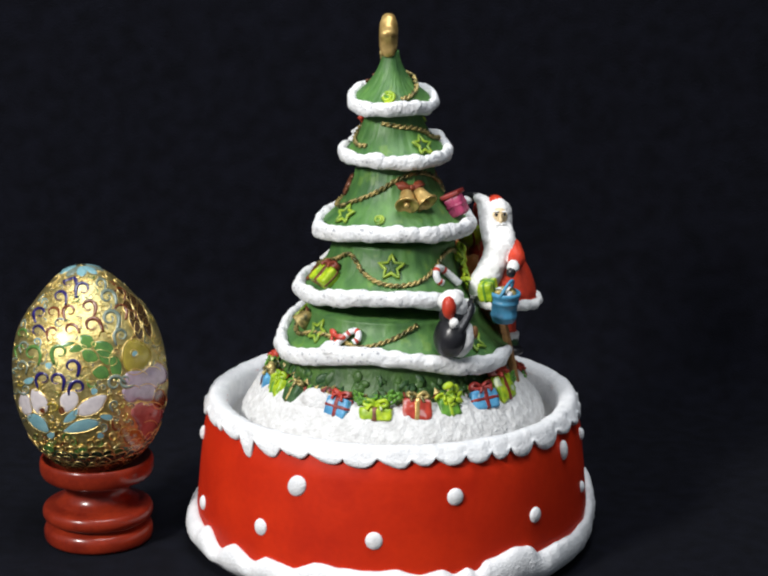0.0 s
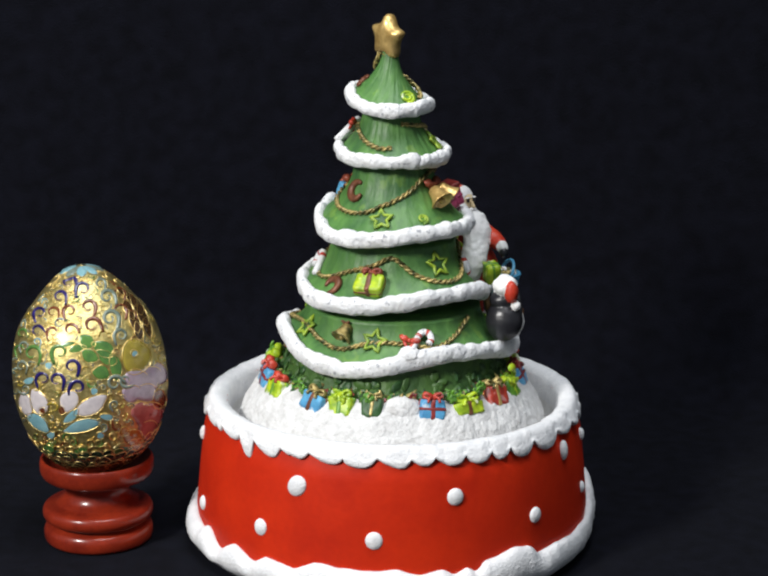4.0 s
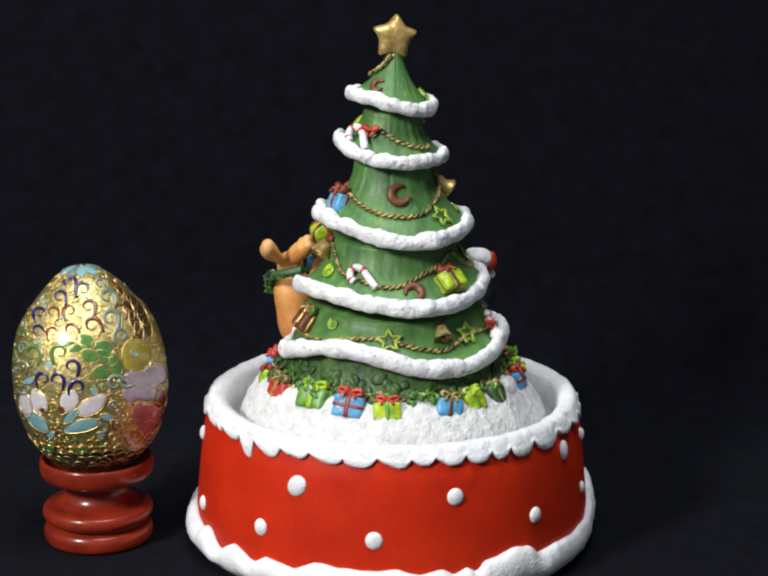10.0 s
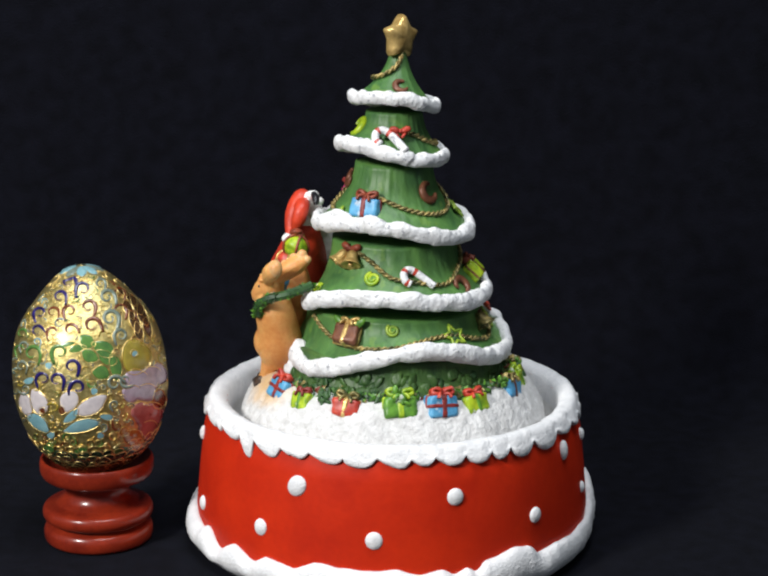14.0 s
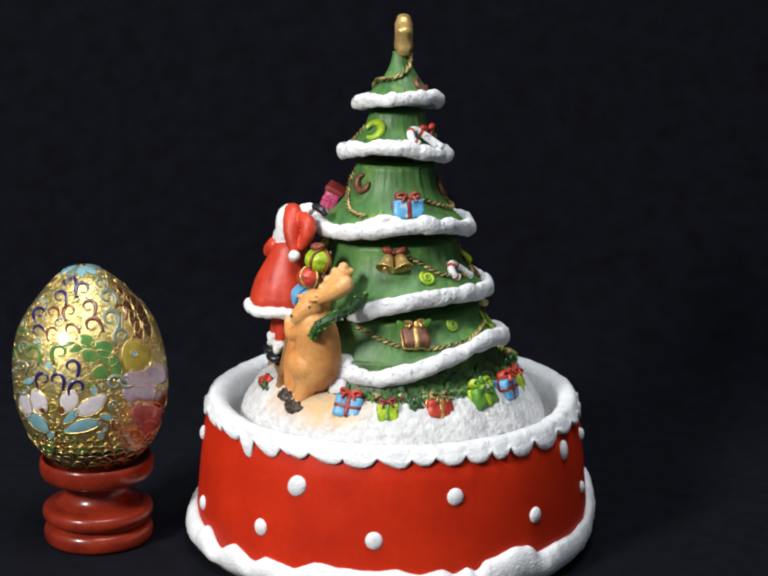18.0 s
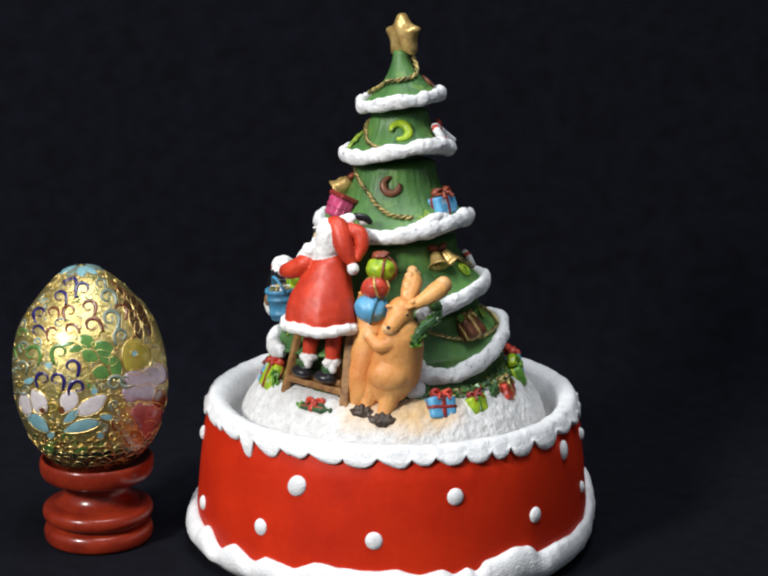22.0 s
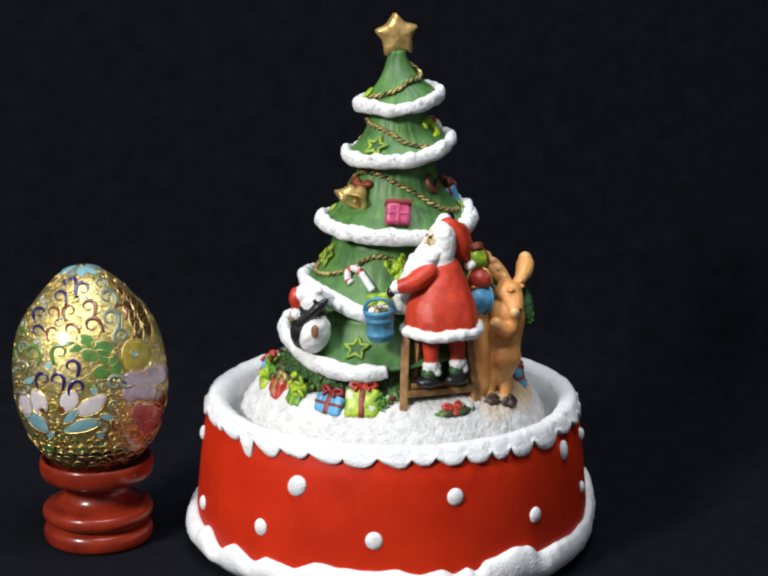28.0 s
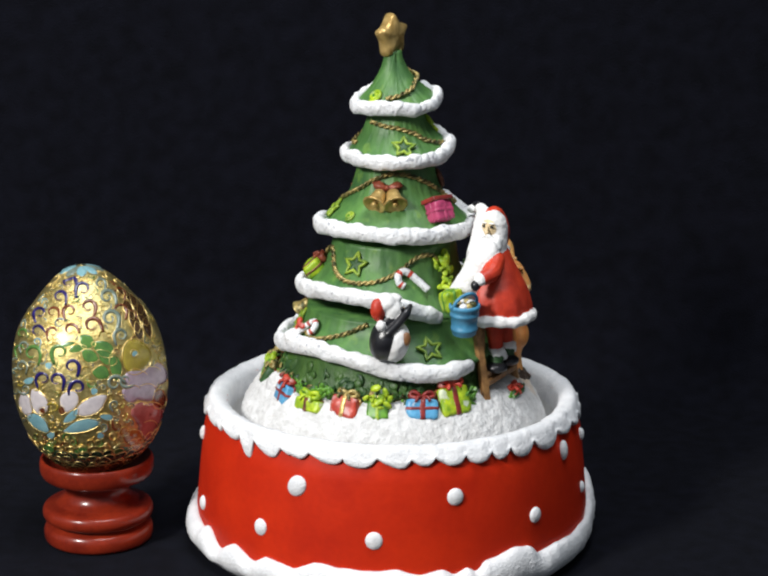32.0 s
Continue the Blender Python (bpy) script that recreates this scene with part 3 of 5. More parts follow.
def gifts_below():
    rows = [(245.7, 8.2, 7.0, M_BLUE, M_DRED, M_CORAL), (262.9, 10.4, 4.6, M_LIME, M_BROWN, M_LIME), (280.2, 9.0, 7.2, M_CORAL, M_GOLD, M_ROPE), (295.5, 7.0, 6.8, M_LEAF, M_LIME, M_LIME),
            (314.0, 10.0, 7.0, M_BLUE, M_DRED, M_DRED), (329.5, 10.8, 10.0, M_LIME, M_DRED, M_CORAL), (65.4, 9.0, 7.2, M_BLUE, M_DRED, M_CORAL), (83.5, 7.0, 5.8, M_LIME, M_LEAF, M_DRED),
            (105.3, 8.8, 6.4, M_CORAL, M_GOLD, M_ROPE), (129.5, 10.8, 7.6, M_LEAF, M_LIME, M_LIME), (147.6, 10.0, 7.6, M_BLUE, M_DRED, M_CORAL), (165.3, 8.8, 6.4, M_LIME, M_LEAF, M_CORAL),
            (191.5, 8.6, 6.4, M_BLUE, M_BROWN, M_ROPE), (206.3, 8.0, 7.0, M_LIME, M_LEAF, M_LIME), (220.0, 6.6, 6.8, M_DGREEN, M_ROPE, M_ROPE)]
    rng = random.Random(8)
    for deg, w, h, paper, rib, bow in rows:
        m = round_tree(deg, 41.1, 11.5 + rng.uniform(-0.5, 0.5)) @ pose(0, 0, 0, -22 + rng.uniform(-5, 5), rng.uniform(-8, 8), rng.uniform(-6, 6))
        gift(m @ pose(0, 0, 0, 0, 0, rng.uniform(-9, 9)), w * 0.98, h * 0.90, 5.6, paper, rib, 0.74, bow, band=deg in (245.7, 314.0, 147.6, 65.4))
    m = round_tree(9.0, 42.4, 11.6) @ pose(0, 0, 0, -38, 0, 4)
    gift(m, 8.6, 2.4, 4.8, M_DGREEN, M_CORAL, 0.7, M_CORAL)


gifts_below()


def sprig(m, size, count, mat, seed, parent, name="leaf_sprig"):
    """A clump of short curled leaves round a point."""
    rng = random.Random(seed)
    bm = bmesh.new()
    for i in range(count):
        q = m @ pose(rng.gauss(0, 0.36) * size * MM, rng.gauss(0, 0.36) * size * MM, rng.uniform(-0.1, 0.35) * size * MM, rng.uniform(-40, 40), rng.uniform(-40, 40), rng.uniform(0, 360))
        l = size * rng.uniform(0.28, 0.45) * MM
        ball(bm, sized(q, l * 0.62, l, l * 0.34), 6, 0, 0.15, 2)
    return part(name, bm, mat, parent)


def leafy_fringe():
    """Sprigs between the presents and the lowest tier."""
    rng = random.Random(12)
    bm = bmesh.new()
    for i in range(520):
        deg = rng.uniform(60, 345)
        m = round_tree(deg, rng.uniform(35.5, 39.0), rng.uniform(15.6, 18.4)) @ pose(0, 0, 0, rng.uniform(-50, -5), rng.uniform(-25, 25), rng.uniform(-90, 90))
        l, w = rng.uniform(1.2, 2.2) * MM, rng.uniform(0.7, 1.2) * MM
        pts = [bm.verts.new(m @ Vector(p)) for p in ((0, -l, 0), (w, 0, 0.25 * MM), (0, l, 0), (-w, 0, 0.25 * MM), (0, 0, 0.8 * MM))]
        for a, b in ((0, 1), (1, 2), (2, 3), (3, 0)):
            f = bm.faces.new((pts[a], pts[b], pts[4]))
            f.material_index = rng.choice((0, 0, 0, 1, 1, 3) if i % 9 else (2, 3))
    part("leafy_fringe", bm, [M_DGREEN, M_LEAF, M_DRED, M_ROPE], tree, "small green sprigs under the lowest tier", False, "stuff")


leafy_fringe()


def undergrowth():
    """Lumpy green boughs under the lowest tier."""
    rng = random.Random(29)
    bm = bmesh.new()
    for i in range(190):
        deg = rng.uniform(58, 346)
        s = rng.uniform(0.35, 1.0)
        r, z = flank(5, deg, s)
        m = round_tree(deg, r - 0.1, z) @ pose(0, 0, 0, rng.uniform(-40, 0), rng.uniform(-30, 30), rng.uniform(-70, 70))
        ball(bm, sized(m, rng.uniform(1.0, 2.2) * MM, rng.uniform(1.4, 3.0) * MM, rng.uniform(0.4, 0.7) * MM), 5, rng.choice((0, 0, 0, 1)), 0.3, 2)
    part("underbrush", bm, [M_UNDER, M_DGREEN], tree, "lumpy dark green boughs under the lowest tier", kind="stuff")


undergrowth()
for deg, z, size, mat in ((296.0, 16.6, 4.2, M_LIME), (206.3, 17.2, 3.6, M_LIME), (129.5, 18.0, 4.0, M_LEAF), (256.5, 17.6, 3.0, M_LEAF), (270.5, 18.0, 3.0, M_LEAF), (219.0, 17.6, 3.0, M_LEAF), (95.0, 16.0, 3.4, M_DGREEN), (3.0, 12.6, 3.2, M_LEAF), (15.0, 12.6, 3.0, M_DGREEN), (337.0, 16.2, 3.4, M_LEAF), (185.0, 18.2, 2.6, M_LEAF)):
    sprig(round_tree(deg, 42.4 if z < 13 else 40.4, z), size, 20, mat, int(deg), tree)


def star_mesh(bm, m, r, inner, thick, puff=0.35, slot=0, turn=0.0):
    """A five-pointed star with softly raised middle; m: its middle, z outwards."""
    rings = []
    pts = []
    for i in range(10):
        a = radians(90 + 36 * i + turn)
        q = r if i % 2 == 0 else r * inner
        pts.append((q * math.cos(a), q * math.sin(a)))
    fine = []
    for i in range(10):
        x0, y0 = pts[i]
        x1, y1 = pts[(i + 1) % 10]
        for s in (0.0, 0.12, 0.5, 0.88):
            x, y = x0 + (x1 - x0) * s, y0 + (y1 - y0) * s
            if s == 0.0:
                x, y = (x * 0.93, y * 0.93) if i % 2 == 0 else (x * 1.05, y * 1.05)
            fine.append((x, y))
    for f, z in ((0.0, -0.5 - puff), (0.55, -0.5 - puff * 0.95), (0.88, -0.42), (0.97, -0.25), (1.0, 0.0), (0.97, 0.25), (0.88, 0.42), (0.55, 0.5 + puff * 0.95), (0.0, 0.5 + puff)):
        if f == 0.0:
            rings.append(bm.verts.new(m @ Vector((0, 0, z * thick))))
        else:
            rings.append([bm.verts.new(m @ Vector((x * f, y * f, z * thick))) for x, y in fine])
    mid = rings[1:-1]
    grid_faces(bm, mid, True, slot)
    n = len(fine)
    for i in range(n):
        j = (i + 1) % n
        bm.faces.new((rings[0], mid[0][j], mid[0][i])).material_index = slot
        bm.faces.new((rings[-1], mid[-1][i], mid[-1][j])).material_index = slot


def top_star():
    bm = bmesh.new()
    m = round_tree(176, 0, 125.2)
    m.translation = Vector((-2.3 * MM, 1.0 * MM, 124.3 * MM))
    star_mesh(bm, m @ pose(0, -0.3 * MM, 0, 0, 0, -6), 7.7 * MM, 0.62, 4.6 * MM, 0.10)
    for v in bm.verts:
        v.co += noise.noise_vector(v.co * 300) * 0.25 * MM
    tube(bm, [Vector((-2.2 * MM, 1.0 * MM, z * MM)) for z in (116, 117.5, 118.6, 119.6)], [1.8 * MM, 2.0 * MM, 1.9 * MM, 1.4 * MM], 12)
    part("star", bm, M_GOLD, tree, "gold five-pointed star on the tip")


top_star()


# ---- ornaments on the tiers ----
def outline_star(k, deg, z, r, turn=0.0):
    m = on_tier(k, deg, z, 0.5) @ pose(0, 0, 0, 0, 0, turn)
    bm = bmesh.new()
    star_mesh(bm, m, r * 0.86 * MM, 0.42, 0.7 * MM, 0.2)
    ob = part("star_ornament", bm, M_DGREEN, tree, "lime green star with raised edge")
    bm = bmesh.new()
    pts = []
    for i in range(10):
        a = radians(90 + 36 * i)
        q = (r if i % 2 == 0 else r * 0.45) * MM
        pts.append(m @ Vector((q * math.cos(a), q * math.sin(a), 0.35 * MM)))
    path = []
    for i in range(10):
        for s in (0, 0.33, 0.67):
            path.append(pts[i].lerp(pts[(i + 1) % 10], s))
    tube(bm, path, [(0.52 + 0.14 * noise.noise(p * 900)) * MM for p in path], 7, True)
    part("raised_edge", bm, M_STARGREEN, ob)


def crescent(k, deg, z, r, mat, turn=0.0, sweep=280, label="small crescent"):
    m = on_tier(k, deg, z, 0.45) @ pose(0, 0, 0, 0, 0, turn)
    path, rad = [], []
    for i in range(25):
        a = radians(35 + sweep * i / 24)
        path.append(m @ Vector((r * 0.72 * math.cos(a) * MM, r * 0.72 * math.sin(a) * MM, 0)))
        rad.append(max(0.16, r * 0.38 * math.sin(math.pi * (0.06 + 0.88 * i / 24)) ** 0.6) * MM)
    bm = bmesh.new()
    tube(bm, path, rad, 9, up=m.to_3x3() @ Vector((0, 0, 1)), flat=0.8)
    part("crescent_ornament", bm, mat, tree, label)


def button(k, deg, z, r, mat, turn=0.0):
    """A ring with a curl inside, like a pressed rosette."""
    m = on_tier(k, deg, z, 0.4) @ pose(0, 0, 0, 0, 0, turn)
    path, rad = [], []
    for i in range(40):
        t = i / 39
        a = radians(600 * t)
        q = r * (0.82 - 0.62 * t)
        path.append(m @ Vector((q * math.cos(a) * MM, q * math.sin(a) * MM, 0.25 * t * MM)))
        rad.append((0.24 - 0.08 * t) * r * MM)
    bm = bmesh.new()
    tube(bm, path, rad, 8, up=m.to_3x3() @ Vector((0, 0, 1)), flat=0.9)
    ball(bm, sized(m, r * 0.72 * MM, r * 0.72 * MM, 0.3 * MM), 8, 1)
    part("rosette_ornament", bm, [mat, M_LEAF], tree, "lime green curled rosette")


def bell(m, s, parent_name="bell"):
    bm = bmesh.new()
    prof = [(0.2, 1.02), (0.35, 1.0), (0.52, 0.85), (0.58, 0.5), (0.66, 0.1), (0.86, -0.28), (1.0, -0.42), (0.98, -0.52), (0.84, -0.5), (0.6, -0.3), (0.3, -0.2)]
    lathe(bm, [(r * s * MM, z * s * MM) for r, z in prof], 28, m @ Matrix.Rotation(radians(-90), 4, "X"))
    ball(bm, sized(m @ pose(0, -0.42 * s * MM, 0), 0.28 * s * MM, 0.28 * s * MM, 0.28 * s * MM), 6)
    return bm


def bow(m, w, mat, parent):
    bm = bmesh.new()
    for side in (-1, 1):
        ball(bm, sized(m @ pose(side * w * 0.5 * MM, 0.12 * w * MM, 0, 0, 0, side * 22), w * 0.52 * MM, w * 0.30 * MM, w * 0.26 * MM), 8, 0, 0.3, 2.0)
        ball(bm, sized(m @ pose(side * w * 0.32 * MM, -0.34 * w * MM, -0.1 * w * MM, 0, 0, side * -38), w * 0.16 * MM, w * 0.42 * MM, w * 0.14 * MM), 7)
    ball(bm, sized(m, w * 0.22 * MM, w * 0.22 * MM, w * 0.26 * MM), 7)
    part("bow", bm, mat, parent)


def bell_pair(k, deg, z, s):
    m = on_tier(k, deg, z, 1.5)
    hold = part("bell_ornament", bell(m @ pose(-0.74 * s * MM, -0.1 * s * MM, 0.2 * s * MM, -16, -8, -14), s), M_GOLD, tree, "pair of gold bells with a red bow")
    part("second_bell", bell(m @ pose(0.76 * s * MM, -0.05 * s * MM, 0.25 * s * MM, -14, 10, 16), s), M_GOLD, hold)
    bow(m @ pose(0, 1.15 * s * MM, -0.05 * s * MM), 1.25 * s, M_RUST, hold)


def cane(k, deg, z, size, turn, off=0.9, side=1):
    """A striped candy cane: a hook with a straight leg."""
    m = on_tier(k, deg, z, off) @ pose(0, 0, 0, 0, 0, turn)
    path = [Vector((-0.9, 0.25, 0)), Vector((-0.95, 0.7, 0)), Vector((-0.6, 1.12, 0.1)), Vector((-0.1, 1.05, 0.1)), Vector((0.12, 0.6, 0.05)), Vector((0.15, -0.2, 0)), Vector((0.15, -1.25, -0.05))]
    path = [m @ (Vector((p.x * side, p.y, p.z)) * size * MM) for p in spline(path, 7)]
    bm = bmesh.new()
    slots = [1 if (i // 3) % 4 == 1 and i < 30 else 0 for i in range(len(path))]
    tube(bm, path, 0.28 * size * MM, 12, slots=slots)
    return part("candy_cane", bm, [M_SNOW, M_CORAL], tree, "white candy cane with red stripes")


def rope(k, nodes, off=0.55):
    """A twisted gold cord laid on tier k through (angle, height) nodes, in rising order of angle."""
    line = []
    for p in spline([(a, z, 0) for a, z in nodes], 26):
        f = on_tier(k, p.x, p.y, off)
        line.append(f.copy())
    pts = [f.translation for f in line]
    run = [0.0]
    for a, b in zip(pts, pts[1:]):
        run.append(run[-1] + (b - a).length)
    holder = None
    for strand in range(2):
        path = []
        n = int(run[-1] / (0.42 * MM))
        j = 0
        for i in range(n + 1):
            d = run[-1] * i / n
            while j < len(run) - 2 and run[j + 1] < d:
                j += 1
            t = (d - run[j]) / max(1e-9, run[j + 1] - run[j])
            c = pts[j].lerp(pts[j + 1], t)
            way = (pts[j + 1] - pts[j]).normalized()
            out = line[j].to_3x3() @ Vector((0, 0, 1))
            side = way.cross(out).normalized()
            a = 2 * math.pi * d / (4.0 * MM) + math.pi * strand
            path.append(c + side * math.cos(a) * 0.42 * MM + out * math.sin(a) * 0.42 * MM)
        bm = bmesh.new()
        tube(bm, path, [(0.42 + 0.14 * noise.noise(p * 700)) * MM for p in path], 6)
        if holder is None:
            holder = part("gold_cord", bm, M_ROPE, tree, "twisted old-gold cord garland")
        else:
            part("second_strand", bm, M_ROPE, holder)


def ornaments():
    for k, deg, z, r, turn in ((3, 268, 54.6, 4.2, 0), (1, 314, 90.6, 3.7, -8), (2, 217, 69.0, 3.7, 10), (4, 165, 33.2, 4.0, 6), (4, 217.7, 33.0, 3.9, -10), (4, 322, 30.6, 4.2, 5), (2, 73, 69.2, 3.3, 0)):
        outline_star(k, deg, z, r, turn)
    for k, deg, z, r, turn in ((2, 174, 76.4, 3.8, 30), (3, 181, 47.6, 3.5, -120), (2, 40, 79.2, 3.5, 60), (0, 136.5, 109.6, 2.7, 20)):
        crescent(k, deg, z, r, M_BROWN, turn, label="copper brown crescent")
    crescent(1, 51, 95.6, 3.9, M_LIME, 210, 290, "lime green crescent")
    sprig(on_tier(3, 346, 55.0, 1.4), 4.4, 18, M_LIME, 5, tree)
    sprig(on_tier(3, 345, 48.0, 1.4), 3.8, 14, M_LIME, 6, tree)
    for k, deg, z, r in ((3, 110.8, 51.4, 2.9), (4, 126, 36.3, 2.4), (0, 254, 105.8, 2.8), (2, 256, 69.2, 2.1), (3, 65, 45.6, 2.3)):
        button(k, deg, z, r, M_STARGREEN if k in (2, 4) else M_LIME, deg)
    gift(round_tree(335, 33.4, 43.0) @ pose(0, 0, 0, -6, 0, 8), 6.4, 6.4, 4.6, M_LIME, M_LEAF, 0, M_LEAF, box_name="gift_ornament", band=False)
    bell_pair(2, 292.0, 74.0, 3.8)
    bell_pair(3, 85.5, 55.6, 3.2)
    one = part("bell_ornament", bell(on_tier(4, 198, 34.0, 1.5) @ pose(0, 0, 0, -22, 0, -10), 3.4), M_ROPE, tree, "single old-gold bell")
    bow(on_tier(4, 198, 37.8, 1.2), 1.6, M_BROWN, one)
    cane(3, 317.5, 50.6, 4.2, 44)
    cane(3, 146, 51.4, 4.2, 46)
    c = cane(1, 124, 92.6, 4.5, 40, 1.7)
    bow(on_tier(1, 133, 95.2, 2.4), 3.4, M_CORAL, c)
    sprig(on_tier(1, 111, 94.2, 1.2), 2.2, 8, M_DGREEN, 44, tree)
    c = cane(4, 242.4, 32.4, 3.7, -30, 1.9, -1)
    bow(on_tier(4, 237.6, 32.4, 3.0) @ pose(0, 0, 0, 0, 0, -18), 3.4, M_CORAL, c)
    bm = bmesh.new()
    ball(bm, sized(on_tier(4, 237.0, 29.4, 1.8), 3.6 * MM, 2.6 * MM, 2.0 * MM), 10, 0, 0.2, 2)
    part("snow_lump", bm, M_SNOW, c)
    gift(on_tier(3, 212, 46.6, 1.6), 9.0, 6.4, 4.4, M_LIME, M_BROWN, 0.7, M_RUST, box_name="gift_ornament", band=False)
    gift(round_tree(98, 18.8, 69.4) @ pose(0, 0, 0, -14, 0, 0), 9.6, 6.2, 5.8, M_BLUE, M_DRED, 0.72, M_RUST, box_name="gift_ornament", band=False)
    g = gift(on_tier(4, 98, 30.4, 2.0), 8.4, 6.6, 5.2, M_BROWN, M_GOLD, 0.8, M_GOLD, box_name="gift_ornament", band=False)
    bm = bmesh.new()
    for s in (-1, 1):
        ball(bm, sized(on_tier(4, 98 + 7 * s, 38.0, 2.0) @ pose(0, 0, 0, 0, 0, -50 * s), 1.2 * MM, 2.6 * MM, 0.7 * MM), 7)
    part("green_leaf_pair", bm, M_LEAF, g)
    pink_place = round_tree(345.0, 21.6, 68.4) @ pose(0, 0, 0, -24, 0, -3)
    pink = gift(pink_place, 7.4, 6.6, 5.4, M_PINK, M_PINK, 0, box_name="gift_ornament")
    bm = bmesh.new()
    box(bm, pink_place @ pose(0, 7.0 * MM, 0), 8.2 * MM, 1.4 * MM, 6.2 * MM, 0.2, 0, 0.1 * MM)
    part("gift_lid", bm, M_DRED, pink)
    rope(0, [(283, 104.9), (310, 105.8), (353, 107.9), (380, 109.8), (428, 111.0), (456, 112.2), (484, 114.6), (500, 117.0), (508, 118.8)], 0.95)
    rope(1, [(136, 96.0), (150, 95.0), (166, 93.5), (182, 91.9), (200, 90.6), (214, 90.2), (224, 90.6)])
    rope(1, [(242, 97.6), (262, 97.2), (284, 96.6), (306, 96.2), (326, 95.2), (340, 94.3), (354, 92.4), (372, 91.2), (388, 90.6)])
    rope(2, [(108, 75.4), (121, 74.2), (138, 72.2), (158, 70.5), (180, 69.9), (198, 70.6), (210, 72.0)])
    rope(2, [(208, 72.0), (229, 74.4), (252, 77.5), (271, 80.4), (296, 82.4), (322, 82.0), (348, 79.4), (371, 76.2), (388, 72.6), (402, 70.6), (420, 70.0)])
    rope(3, [(88, 59.4), (106, 56.2), (124, 51.8), (140, 50.6), (166, 49.0), (190, 52.2), (212, 55.0), (228, 57.4), (246, 52.4), (266, 49.8), (288, 50.4), (306, 53.6), (322, 57.4), (336, 57.8), (345, 56.0)])
    rope(4, [(61, 37.0), (78, 33.4), (98, 30.8), (122, 31.4), (148, 33.6), (165, 33.4), (182, 31.0), (198, 29.8), (217, 32.6), (238, 32.4), (252, 31.4), (270, 34.0), (285, 38.0)])


ornaments()


# ---- figures beside the tree ----
def cyl(deg, r, z):
    a = radians(deg)
    return Vector((r * math.cos(a), r * math.sin(a), z)) * MM


def blob(bm, deg, r, z, sx, sy, sz, slot, rot=(0, 0, 0), n=12, lumps=0.0, freq=1.5):
    ball(bm, sized(round_tree(deg, r, z) @ pose(0, 0, 0, *rot), sx * MM, sy * MM, sz * MM), n, slot, lumps, freq)


def limb(bm, nodes, radii, slot, n=12):
    path = spline([cyl(*p) for p in nodes], 6)
    rad = [p.x * MM for p in spline([(r, 0, 0) for r in radii], 6)]
    tube(bm, path, rad, n, slot=slot)
    for p, r in ((path[0], rad[0]), (path[-1], rad[-1])):
        ball(bm, sized(Matrix.Translation(p), r, r, r), 7, slot)


def loft(bm, rows, slot, n=36):
    """A body through level ovals: height, angle, radius of the middle, half width, half depth."""
    rings = []
    rows = [tuple(p) + tuple(q) for p, q in zip(spline([(a, b, c) for a, b, c, d, e in rows], 3), spline([(d, e, 0) for a, b, c, d, e in rows], 3))]
    for z, deg, r, wt, wr, _ in rows:
        m = round_tree(deg, r, z)
        rings.append([bm.verts.new(m @ Vector((wt * math.cos(2 * math.pi * i / n) * MM, 0, -wr * math.sin(2 * math.pi * i / n) * MM))) for i in range(n)])
    grid_faces(bm, rings, True, slot)
    bm.faces.new(rings[0][::-1]).material_index = slot
    bm.faces.new(rings[-1]).material_index = slot


